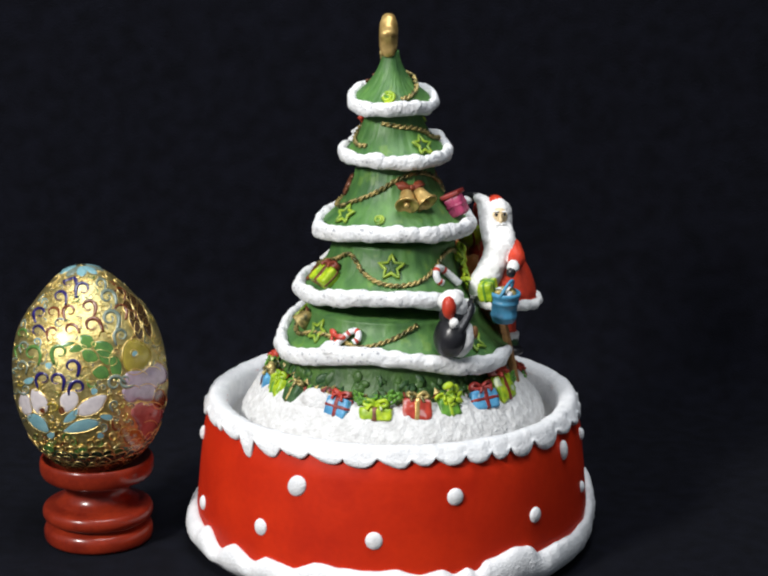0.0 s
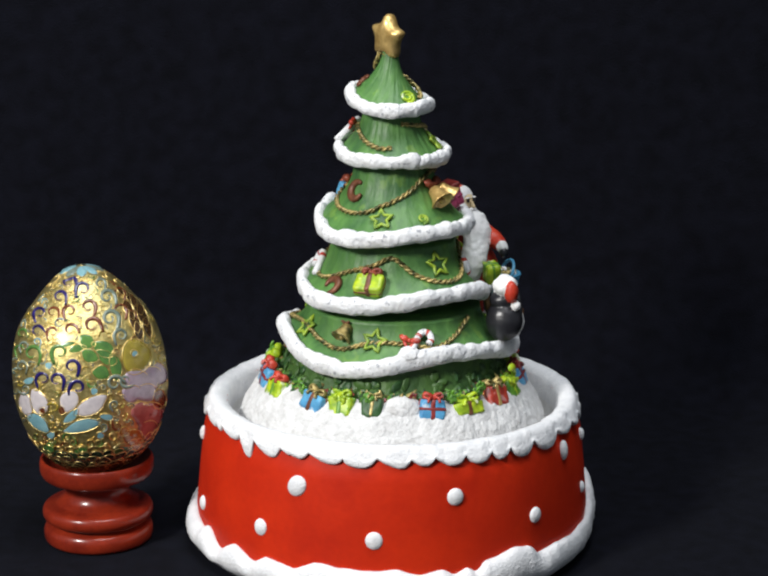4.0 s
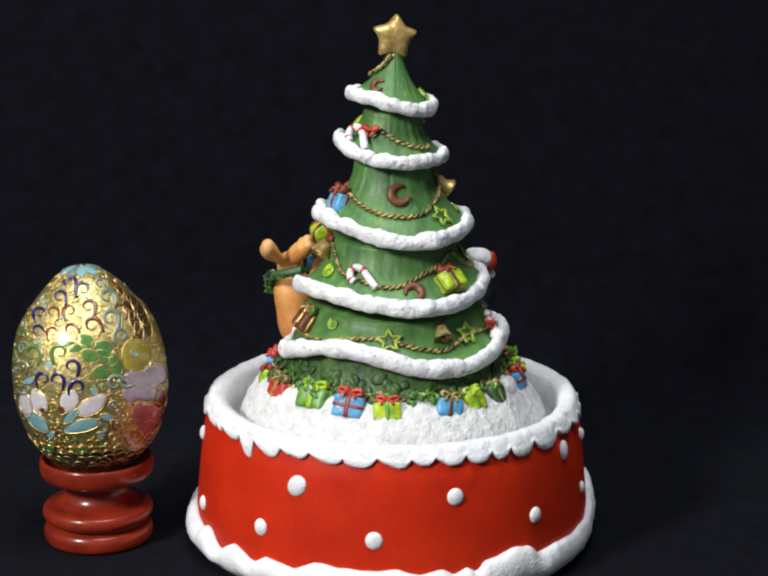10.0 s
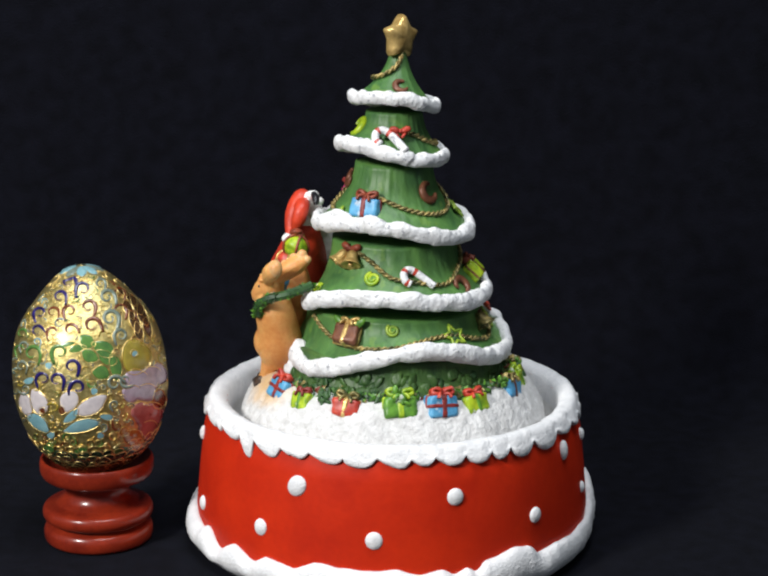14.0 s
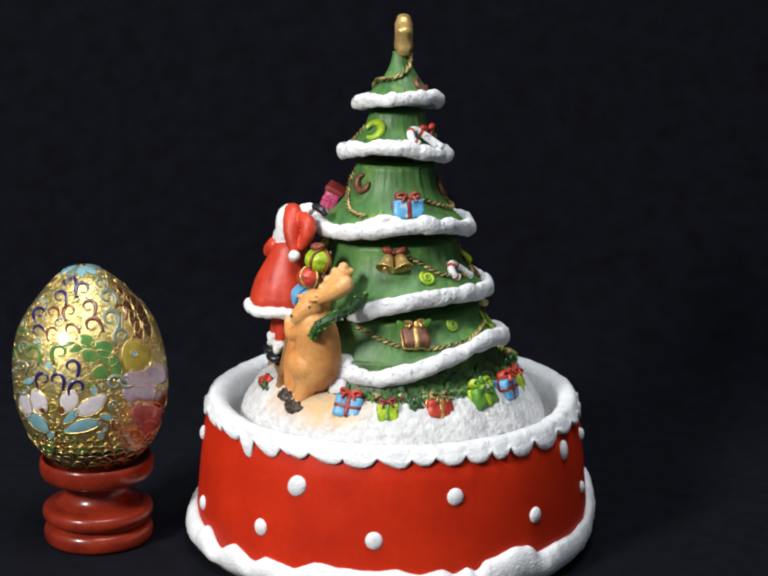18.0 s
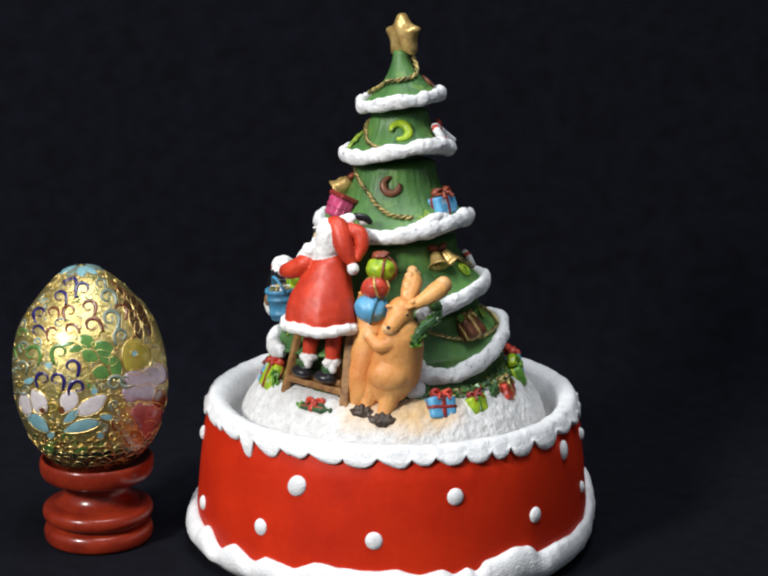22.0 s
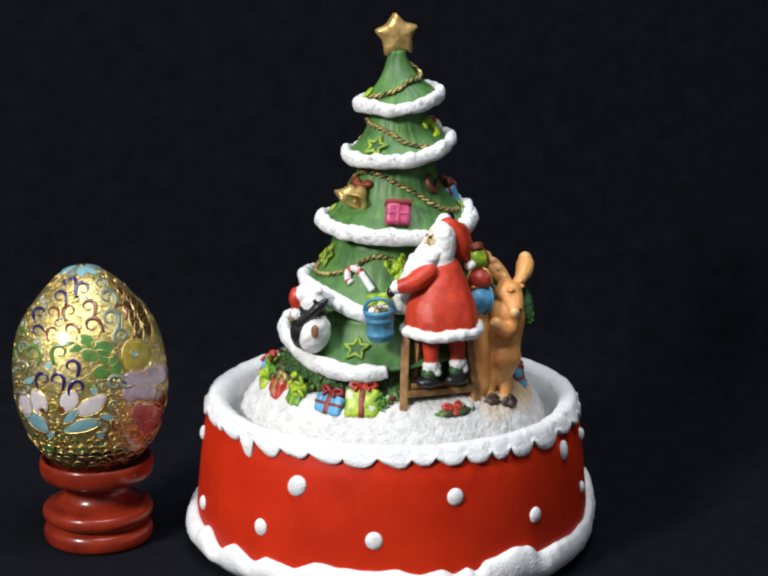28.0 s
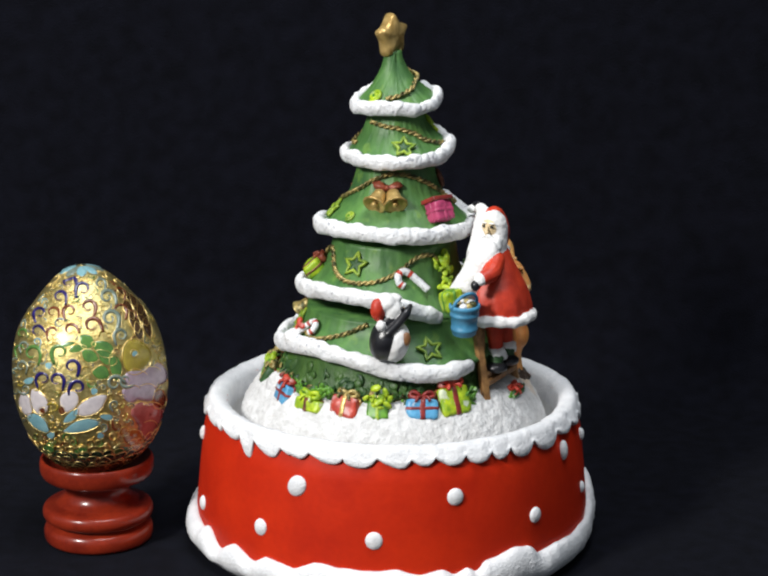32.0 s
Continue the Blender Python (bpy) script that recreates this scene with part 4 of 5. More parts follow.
def bearded_figure():
    RED, WHITE, SKIN, BLACK, GREEN = range(5)
    bm = bmesh.new()
    # coat: widening to the hem, folded
    rows = ((38.2, 6.4, 36.6, 10.6, 9.4), (39.6, 6.4, 36.6, 11.3, 10.0), (43, 6.4, 36.5, 11.4, 9.8), (47.5, 6.4, 36.0, 10.4, 8.8), (52, 7.2, 35.0, 8.5, 7.4), (56, 8.0, 34.2, 6.5, 6.0), (59, 8.4, 33.8, 5.0, 4.8), (61.0, 8.4, 33.6, 2.8, 3.0))
    rings = []
    for p, q in zip(spline([r[:3] for r in rows], 6), spline([(r[3], r[4], 0) for r in rows], 6)):
        m = round_tree(p.y, p.z, p.x)
        ring = []
        for i in range(96):
            a = 2 * math.pi * i / 96
            low = max(0.0, (54 - p.x) / 16)
            f = 1 + low * (0.035 * math.sin(a * 5 + 0.6) + 0.02 * math.sin(a * 11 + p.x * 0.15))
            ring.append(bm.verts.new(m @ Vector((q.x * f * math.cos(a) * MM, 0, -q.y * f * math.sin(a) * MM))))
        rings.append(ring)
    grid_faces(bm, rings, True, RED)
    bm.faces.new(rings[0][::-1]).material_index = RED
    bm.faces.new(rings[-1]).material_index = RED
    # fur hem
    m = round_tree(6.4, 36.6, 38.8)
    hem = [m @ Vector((11.4 * math.cos(a) * MM, 0.3 * math.sin(a * 5) * MM, 10.2 * math.sin(a) * MM)) for a in [2 * math.pi * i / 48 for i in range(48)]]
    tube(bm, hem, [1.75 * (1 + 0.12 * math.sin(i * 1.9)) * MM for i in range(48)], 10, True, WHITE)
    # head, beard, hair
    blob(bm, 7.4, 33.8, 67.2, 3.7, 4.6, 4.0, WHITE, (0, 0, -6), 16)
    blob(bm, 4.8, 33.7, 66.6, 2.7, 3.5, 2.9, SKIN, n=14)
    # beard and fur running down to the tree
    loft(bm, [(42.5, -12.0, 28.2, 3.0, 3.6), (47.0, -11.0, 29.4, 4.2, 4.8), (51.0, -9.6, 31.2, 4.0, 4.6), (55.0, -7.0, 33.0, 3.8, 4.6), (59.0, -3.4, 33.8, 4.6, 5.0), (62.2, 1.0, 33.9, 4.2, 4.5), (64.2, 4.0, 33.8, 2.8, 3.4)], WHITE)
    for deg, r, z, w in ((352.6, 36.4, 57.2, 2.2), (351.2, 33.6, 55.4, 2.6), (352.0, 35.2, 53.2, 2.0), (350.0, 31.6, 52.0, 2.4), (354.0, 31.0, 58.4, 2.6), (357.6, 36.6, 60.6, 2.2), (356.4, 34.4, 59.4, 2.6), (358.4, 32.0, 61.6, 2.2)):
        blob(bm, deg, r, z, w * 0.7, w * 1.3, w * 0.8, WHITE, (0, 0, 12), 10)
    loft(bm, [(57.6, 5.6, 33.8, 3.6, 4.0), (59.5, 6.6, 33.9, 4.2, 4.5), (62.0, 7.4, 34.0, 4.1, 4.4), (65.0, 8.0, 34.1, 3.8, 4.2), (68.0, 8.0, 34.0, 3.7, 4.0), (70.2, 8.0, 33.8, 2.8, 3.0), (71.2, 8.0, 33.8, 1.4, 1.6)], WHITE)
    # cap, hanging behind in two folds, with its bobble
    limb(bm, [(8.6, 33.6, 69.2), (12.4, 33.2, 69.4), (15.4, 33.8, 67.0), (17.8, 34.6, 63.8), (20.6, 34.9, 60.6), (22.8, 34.9, 58.4)], [2.7, 3.0, 3.2, 2.9, 2.1, 1.2], RED, 14)
    limb(bm, [(15, 32.0, 67.6), (20, 31.0, 68.0), (24.6, 30.8, 66.6), (25.8, 31.6, 63.4), (24.6, 33.0, 60.0)], [2.0, 2.4, 2.5, 2.2, 1.2], RED, 12)
    blob(bm, 23.5, 35.4, 57.2, 1.9, 1.9, 1.9, WHITE, n=9)
    # arm to the pail, and the arm laid on the tree
    limb(bm, [(358, 37.6, 57.0), (351, 39.4, 54.4), (346.0, 39.4, 53.4)], [3.2, 2.9, 2.3], RED, 12)
    blob(bm, 343.6, 39.2, 53.0, 1.9, 2.2, 2.0, WHITE, n=9)
    limb(bm, [(356, 31.4, 58.5), (4, 30.8, 63.0), (9, 30.4, 67.0), (13, 29.4, 70.0)], [3.0, 3.4, 3.2, 2.4], WHITE, 12)
    blob(bm, 15.0, 28.4, 71.0, 2.2, 1.7, 2.0, WHITE, n=9)
    limb(bm, [(19, 27.2, 71.8), (24, 26.0, 71.2), (27, 25.6, 70.0)], [1.1, 1.3, 1.0], BLACK, 8)
    blob(bm, 22, 25.2, 70.0, 1.9, 1.4, 1.8, WHITE, n=8)
    # legs
    for deg in (0.6, 14.4):
        limb(bm, [(deg, 36.2, 39.5), (deg, 36.8, 34.5), (deg, 37.6, 29.5)], [3.1, 2.7, 2.3], RED, 12)
        blob(bm, deg, 37.9, 27.6, 2.9, 1.8, 3.0, WHITE, n=9, lumps=0.3, freq=3)
        blob(bm, deg - 1.5, 38.2, 25.4, 2.4, 1.8, 2.5, GREEN, n=8)
        blob(bm, deg + 2.0, 39.6, 26.0, 1.2, 1.5, 1.4, WHITE, n=8)
        blob(bm, deg - 2.4, 39.0, 22.9, 4.0, 1.9, 3.3, BLACK, (0, 0, -4), 10)
    more = bmesh.new()
    limb(more, [(0.2, 33.8, 67.2), (359.2, 33.9, 66.2), (358.9, 34.0, 65.4)], [0.4, 0.55, 0.75], SKIN, 8)
    for r in (32.5, 35.2):
        blob(more, 0.4, r, 67.3, 0.45, 0.5, 0.55, BLACK, n=6)
        blob(more, 0.6, r, 68.3, 0.5, 0.3, 1.0, WHITE, n=6)
        limb(more, [(359.2, 34.0, 64.8), (359.0, r * 0.5 + 17.0, 64.4), (0.2, r + (0.8 if r > 34 else -0.8), 63.8)], [0.6, 0.75, 0.4], WHITE, 8)
    blob(more, 359.2, 33.9, 63.7, 0.5, 0.45, 0.8, RED, n=6)
    blob(more, 341.2, 39.0, 51.4, 1.4, 1.7, 1.5, BLACK, n=8)
    fused("bearded_figurine", bm, [M_COAT, M_BEARD, M_FACE, M_BLACK, M_DGREEN], tree, "small bearded figure in a red coat and cap", rough={1: (0.22, 640)}, extra=more)


bearded_figure()


def pail():
    m = round_tree(336.6, 37.8, 36.2) @ pose(0, 0, 0, 4, 0, 3)
    bm = bmesh.new()
    lathe(bm, [(r * 0.94 * MM, z * MM) for r, z in ((3.5, 0), (3.9, 0.3), (4.05, 1.5), (4.35, 1.6), (4.45, 2.5), (4.2, 2.7), (4.5, 6.2), (4.8, 6.3), (4.85, 7.1), (4.6, 7.3), (4.75, 8.4), (5.1, 8.6), (5.25, 9.4), (5.0, 10.0), (4.6, 10.0), (4.3, 8.2), (0.5, 8.0))], 32, m @ Matrix.Rotation(radians(-90), 4, "X"))
    p = part("pail", bm, M_PAIL, tree, "blue pail filled with nuts")
    bm = bmesh.new()
    tube(bm, [m @ (Vector((4.5 * math.cos(a), 9.2 + 4.4 * math.sin(a), 1.6 * math.sin(a))) * MM) for a in [math.pi * i / 16 for i in range(17)]], 0.55 * MM, 8, up=Vector((0.3, 0.2, 1)))
    part("pail_handle", bm, M_PAIL, p)
    rng = random.Random(3)
    for i in range(8):
        bm = bmesh.new()
        a = i * 0.8
        ball(bm, sized(m @ pose(2.3 * math.cos(a) * MM, 9.8 * MM, 2.3 * math.sin(a) * MM), 1.4 * MM, 1.1 * MM, 1.3 * MM), 7, 0, 0.2, 2)
        part("nut", bm, M_ROPE if i % 3 else M_SNOW, p)


pail()


def ladder():
    bm = bmesh.new()

    def bar(a, b, w, mat=0):
        pa, pb = cyl(*a), cyl(*b)
        d = pb - pa
        q = d.to_track_quat("Z", "Y").to_matrix().to_4x4()
        box(bm, Matrix.Translation((pa + pb) / 2) @ q, w * MM, w * 0.8 * MM, d.length, 0.2, 0, 0.12 * MM)

    bar((349.0, 34.4, 39.5), (347.0, 41.6, 10.4), 2.5)
    lad = part("step_ladder", bm, M_WOOD, tree, "brown wooden step ladder", False)
    for a, b, w, name in (((22.5, 34.8, 39.5), (22.2, 41.2, 9.6), 2.8, "rail"), ((348.5, 39.4, 19.4), (21.5, 39.2, 19.0), 2.6, "rung"), ((350.5, 38.0, 21.4), (20, 38.0, 21.2), 2.2, "tread"), ((356, 34, 38), (352, 36, 17), 2.0, "rail"), ((13, 34, 38), (16, 36, 17), 2.0, "rail")):
        bm = bmesh.new()
        bar(a, b, w)
        part(name, bm, M_WOOD, lad, smooth=False)


ladder()


def deer():
    TAN, CREAM, DARK, BLACK = range(4)
    bm = bmesh.new()
    loft(bm, [(17.5, 42, 37.0, 5.0, 4.6), (19.5, 42.5, 36.8, 6.2, 5.8), (22, 43.5, 36.6, 7.8, 7.0), (26, 44.5, 36.7, 8.5, 7.5), (30, 46, 37.2, 7.9, 6.9), (34, 47, 38.0, 7.4, 6.6), (38, 47.2, 38.8, 6.8, 6.2), (42.0, 47.0, 39.2, 5.2, 5.0), (44.4, 46.5, 39.6, 2.6, 2.6)], TAN)
    blob(bm, 42.5, 40.6, 26.0, 6.6, 5.6, 4.6, TAN, n=14)
    # head and muzzle
    blob(bm, 47.2, 39.8, 45.8, 4.0, 4.4, 4.4, TAN, n=14)
    limb(bm, [(47.0, 40.4, 45.2), (45.2, 42.0, 43.6), (43.6, 43.2, 42.0)], [4.1, 3.5, 2.8], TAN, 14)
    blob(bm, 43.0, 43.8, 41.4, 2.7, 2.1, 2.0, CREAM, n=10)
    for deg, r in ((42.4, 42.0), (50.6, 43.0)):
        blob(bm, deg, r, 47.9, 1.4, 0.7, 1.2, TAN, n=8)
    # antlers: one flat and scalloped, one broad and smooth
    limb(bm, [(49.6, 39.2, 47.6), (52.0, 35.6, 50.4), (54.4, 32.2, 52.8), (55.6, 30.4, 54.0)], [1.9, 2.9, 3.1, 2.2], TAN, 12)
    for deg, r, z, w in ((49.8, 37.8, 50.6, 1.2), (50.6, 35.6, 52.8, 1.4), (52.2, 33.0, 54.8, 1.6), (54.8, 30.6, 56.0, 1.7), (57.6, 29.4, 54.6, 1.4)):
        blob(bm, deg, r, z, w, w, w, CREAM, n=8)
    limb(bm, [(51.4, 41.0, 47.6), (56.0, 41.8, 49.4), (60.2, 42.2, 51.4), (63.2, 42.3, 52.9)], [1.7, 2.1, 2.8, 2.9], TAN, 12)
    blob(bm, 64.8, 42.1, 53.9, 2.8, 2.8, 2.3, CREAM, (0, 0, -40), n=10)
    # arms: one raised to the sack
    limb(bm, [(43, 42.0, 36.6), (38.4, 42.8, 35.6), (34.4, 41.2, 37.4)], [2.9, 2.3, 2.0], TAN, 12)
    blob(bm, 33.6, 40.8, 38.2, 2.0, 2.1, 2.0, CREAM, n=9)
    # legs and dark tufted feet
    limb(bm, [(36.5, 36.6, 22), (33.8, 37.6, 18.4), (31.8, 38.8, 14.6)], [4.3, 3.2, 2.4], TAN, 12)
    limb(bm, [(44.5, 38.4, 22), (42.6, 39.8, 18.4), (40.6, 41.0, 14.0)], [4.5, 3.3, 2.4], TAN, 12)
    for deg, r, z in ((31.0, 39.8, 13.2), (40.0, 41.8, 11.8)):
        blob(bm, deg, r, z - 0.1, 4.3, 2.5, 3.7, DARK, (0, 0, -4), 10, 0.2, 2)
        for dx, up, tilt in ((-1.6, 1.1, 18), (0.0, 1.5, 0), (1.7, 1.0, -18), (-3.0, 0.0, 40), (3.0, 0.0, -40)):
            blob(bm, deg + dx * 1.3, r + 1.4, z + up, 0.9, 1.7, 1.0, DARK, (0, 0, tilt), 8)
    more = bmesh.new()
    blob(more, 42.2, 45.6, 42.2, 0.7, 0.55, 0.5, DARK, n=7)
    blob(more, 42.8, 42.8, 45.8, 0.4, 0.55, 0.5, BLACK, n=6)
    blob(more, 49.4, 43.7, 45.6, 0.4, 0.55, 0.5, BLACK, n=6)
    blob(more, 52.0, 42.4, 49.3, 0.9, 0.9, 0.9, CREAM, n=7)
    fused("deer_figurine", bm, [M_TAN, M_ANTLER, M_HOOF, M_BLACK], tree, "upright tan deer figure with thick antlers", rough={2: (0.35, 600)}, extra=more)
    # leafy swag on its shoulder
    rng = random.Random(21)
    bm = bmesh.new()
    line = spline([cyl(52.6, 45.0, 37.0), cyl(54.6, 44.6, 40.6), cyl(60, 42.8, 43.4), cyl(65, 37.6, 45.2), cyl(67, 30.0, 47.4)], 10)
    tube(bm, line, 1.5 * MM, 8)
    for i in range(420):
        p = line[rng.randrange(len(line))]
        m = Matrix.Translation(p) @ Euler((rng.uniform(0, 6), rng.uniform(0, 6), rng.uniform(0, 6))).to_matrix().to_4x4()
        l, w = rng.uniform(1.5, 2.5) * MM, 0.85 * MM
        v = [bm.verts.new(m @ Vector(q)) for q in ((0, 0, 0), (w, l * 0.5, 0.3 * MM), (0, l, 0), (-w, l * 0.5, 0.3 * MM))]
        f = bm.faces.new(v)
        f.material_index = rng.choice((0, 1, 1))
    part("leafy_swag", bm, [M_DGREEN, M_LEAF], tree, "dark green leafy swag on the deer's shoulder", False)


deer()


def sack():
    bm = bmesh.new()
    blob(bm, 33.0, 31.6, 42.0, 5.4, 8.6, 5.0, 0, (0, 0, 6), 14, 0.18, 1.6)
    limb(bm, [(27, 34.6, 49.5), (33.5, 36.0, 50.0), (39, 34.0, 49.8), (38, 29, 50.2)], [0.7, 0.8, 0.8, 0.7], 0, 8)
    loft(bm, [(12.0, 29, 34.6, 3.6, 4.0), (16, 29, 34.6, 5.4, 5.6), (22, 29, 34.2, 6.0, 6.2), (30, 30, 33.4, 5.8, 6.0), (38, 32, 32.4, 5.2, 5.2), (44, 33, 31.8, 3.6, 3.6)], 0)
    s = fused("sack", bm, [M_TAN], tree, "tan sack overflowing with presents", rough={0: (0.30, 260)})
    for name, deg, r, z, w, h, paper, rib, tilt in (("blue_present", 32.6, 34.6, 45.0, 5.0, 4.5, M_BLUE, M_PAIL, -14), ("red_present", 34.2, 34.0, 51.4, 4.3, 3.4, M_CORAL, M_GOLD, 16), ("lime_present", 36.6, 31.4, 56.6, 4.6, 3.9, M_LIME, M_RUST, -6)):
        m = round_tree(deg, r, z) @ pose(0, 0, 0, -10, 0, tilt)
        bm = bmesh.new()
        ball(bm, sized(m, w * MM, h * MM, w * 0.85 * MM), 18, 0, 0.10, 2.0)
        parcel = part(name, bm, paper, s)
        bm = bmesh.new()
        for turn in (0, 78):
            q = m @ pose(0, 0, 0, 0, turn, 0)
            tube(bm, [q @ Vector((0.25 * w * MM, 1.03 * h * math.sin(a) * MM, 1.0 * w * (0.88 if turn == 0 else 1.0) * math.cos(a) * MM)) for a in [2 * math.pi * i / 36 for i in range(36)]], 0.42 * MM, 7, True)
        part("ribbon", bm, rib, parcel)
    bm = bmesh.new()
    blob(bm, 36.4, 31.4, 61.0, 2.8, 1.3, 2.0, 0, (0, 0, 10), 10, 0.35, 2.5)
    part("bow", bm, M_RUST, s)


sack()


def penguin():
    BLACK, WHITE, RED, GOLD = range(4)
    bm = bmesh.new()
    blob(bm, 297.8, 38.4, 36.2, 4.9, 6.8, 6.0, BLACK, (0, 0, -14), 16)
    blob(bm, 302.4, 38.4, 35.4, 4.2, 6.3, 5.6, WHITE, (0, 0, -12), 16)
    blob(bm, 299.5, 37.6, 42.4, 4.2, 3.4, 4.4, BLACK, n=12)
    blob(bm, 300.6, 38.2, 45.4, 3.5, 3.7, 3.8, WHITE, (0, 0, -10), 12)
    # wing held across the front, its tip raised
    limb(bm, [(294.5, 41.0, 35.0), (298.5, 42.6, 38.6), (302.6, 41.8, 41.6), (306.4, 40.2, 44.6), (309.0, 38.4, 46.8)], [1.1, 1.5, 1.3, 1.5, 0.8], BLACK, 12)
    limb(bm, [(305.5, 38.0, 45.4), (308.0, 38.4, 44.8)], [1.1, 0.5], GOLD, 8)
    # cap
    blob(bm, 297.2, 38.6, 47.6, 3.9, 3.2, 3.9, WHITE, (0, 0, 14), 12)
    blob(bm, 294.6, 41.3, 46.2, 2.2, 3.6, 2.2, RED, (0, 0, 4), 10)
    blob(bm, 301.6, 37.6, 49.0, 2.4, 1.6, 2.2, WHITE, (0, 0, 0), 8)
    blob(bm, 304.2, 37.0, 49.2, 0.6, 0.7, 0.6, RED, (0, 0, 0), 8)
    blob(bm, 296.2, 42.6, 41.6, 1.5, 1.6, 1.4, WHITE, n=8)
    more = bmesh.new()
    blob(more, 305.0, 40.6, 46.4, 0.6, 0.8, 0.6, BLACK, n=5)
    blob(more, 306.8, 42.2, 37.4, 1.3, 2.2, 1.0, GOLD, n=8)
    for v in bm.verts[:] + more.verts[:]:
        v.co -= cyl(299, 0.8, 0)
    fused("penguin_figurine", bm, [M_BLACK, M_BEARD, M_COAT, M_WOOD], tree, "black and white penguin figure in a red cap", rough={1: (0.25, 500)}, extra=more)


penguin()


# ---- egg on its stand ----
EGG = Vector((-96.1, -9.0, 0)) * MM


def egg_radius(z):
    """Radius (mm) of the egg at a height (mm) over a level 2 mm above its blunt end; 69 mm tall."""
    if z <= -2.0 or z >= 66.5:
        return 0.0
    if z < 28.5:
        return 24.6 * math.sqrt(max(0, 1 - ((z - 28.5) / 30.5) ** 2))
    # a slim upper half, nearly straight towards the tip
    r = 24.6 * math.sqrt(max(0, 1 - ((z - 28.5) / 38.0) ** 2))
    t = min(1.0, max(0.0, (z - 46.0) / 17.0))
    return r * (1 + 0.016 * math.sin(math.pi * (z - 28.5) / 38.0) - 0.15 * t * t * (3 - 2 * t))


def stand():
    st = thing("egg_stand", EGG.copy(), "turned egg stand of glossy red-brown lacquered wood", "stand")
    prof = [(16.8, 0), (17.9, 0.8), (18.3, 2.4), (18.2, 4.2), (17.4, 5.6), (15.8, 6.4), (15.6, 7.0), (17.6, 7.8), (18.5, 9.2), (18.4, 11.0), (17.4, 12.2), (14.4, 12.9), (13.4, 13.5), (11.8, 14.8), (10.8, 17.0), (11.2, 19.6),
            (14.6, 21.2), (17.8, 22.0), (18.9, 23.8), (19.1, 26.2), (18.8, 27.8), (18.1, 28.3), (17.3, 27.7), (14.0, 25.2), (8.0, 23.8), (2.0, 23.0)]
    prof = [(p.x * 0.965, p.y) for p in spline([(r, z, 0) for r, z in prof], 3)]
    for name, lo, hi in (("foot_ring", 0, 18), ("waist_ring", 18, 45), ("cup", 45, len(prof) - 1)):
        bm = bmesh.new()
        lathe(bm, [(r * MM, z * MM) for r, z in prof[lo:hi + 1]], 96)
        part(name, bm, M_STANDWOOD, st)
    return st


stand()


def egg():
    eg = thing("ornamental_egg", EGG + Vector((0.4 * MM, 0, 25.2 * MM)), "gold egg with coloured enamel scrolls and flowers on a stand", "egg")
    lean = pose(0, 0, 0, 0, -3.0, 0)
    bm = bmesh.new()
    prof = []
    for i in range(1, 48):
        z = -2 + 69 * (0.5 - 0.5 * math.cos(math.pi * i / 48))
        prof.append((max(0.2, egg_radius(z)) * MM, z * MM))
    lathe(bm, prof, 96, lean)
    part("shell", bm, M_EGGGOLD, eg, "grainy gold shell")
    return eg


egg_thing = egg()



def enamel(name, colour, dark):
    return material(name, colour, 0.22, dark=dark, scale=350, spread=0.5, coat=0.5, bump=0.06)


M_ENBLUE = enamel("blue_enamel", (0.022, 0.014, 0.13), (0.010, 0.008, 0.06))
M_ENRED = enamel("russet_enamel", (0.19, 0.048, 0.014), (0.09, 0.024, 0.009))
M_ENGREY = enamel("grey_blue_enamel", (0.22, 0.27, 0.22), (0.11, 0.14, 0.11))
M_ENGREEN = enamel("green_enamel", (0.105, 0.235, 0.045), (0.05, 0.13, 0.035))
M_ENWHITE = enamel("pale_enamel", (0.66, 0.60, 0.60), (0.46, 0.42, 0.44))
M_ENTURQ = enamel("turquoise_enamel", (0.25, 0.43, 0.46), (0.13, 0.29, 0.34))
M_ENOLIVE = enamel("olive_enamel", (0.38, 0.30, 0.04), (0.24, 0.18, 0.03))
M_ENDARK = enamel("dark_green_enamel", (0.030, 0.050, 0.022), (0.016, 0.020, 0.010))
M_ENBROWN = enamel("dark_brown_enamel", (0.085, 0.040, 0.014), (0.035, 0.018, 0.008))
M_ENLAV = enamel("lavender_enamel", (0.44, 0.34, 0.40), (0.27, 0.20, 0.25))
M_ENPINK = enamel("pink_enamel", (0.50, 0.17, 0.15), (0.32, 0.08, 0.075))
M_ENORANGE = enamel("orange_enamel", (0.56, 0.24, 0.04), (0.36, 0.12, 0.02))

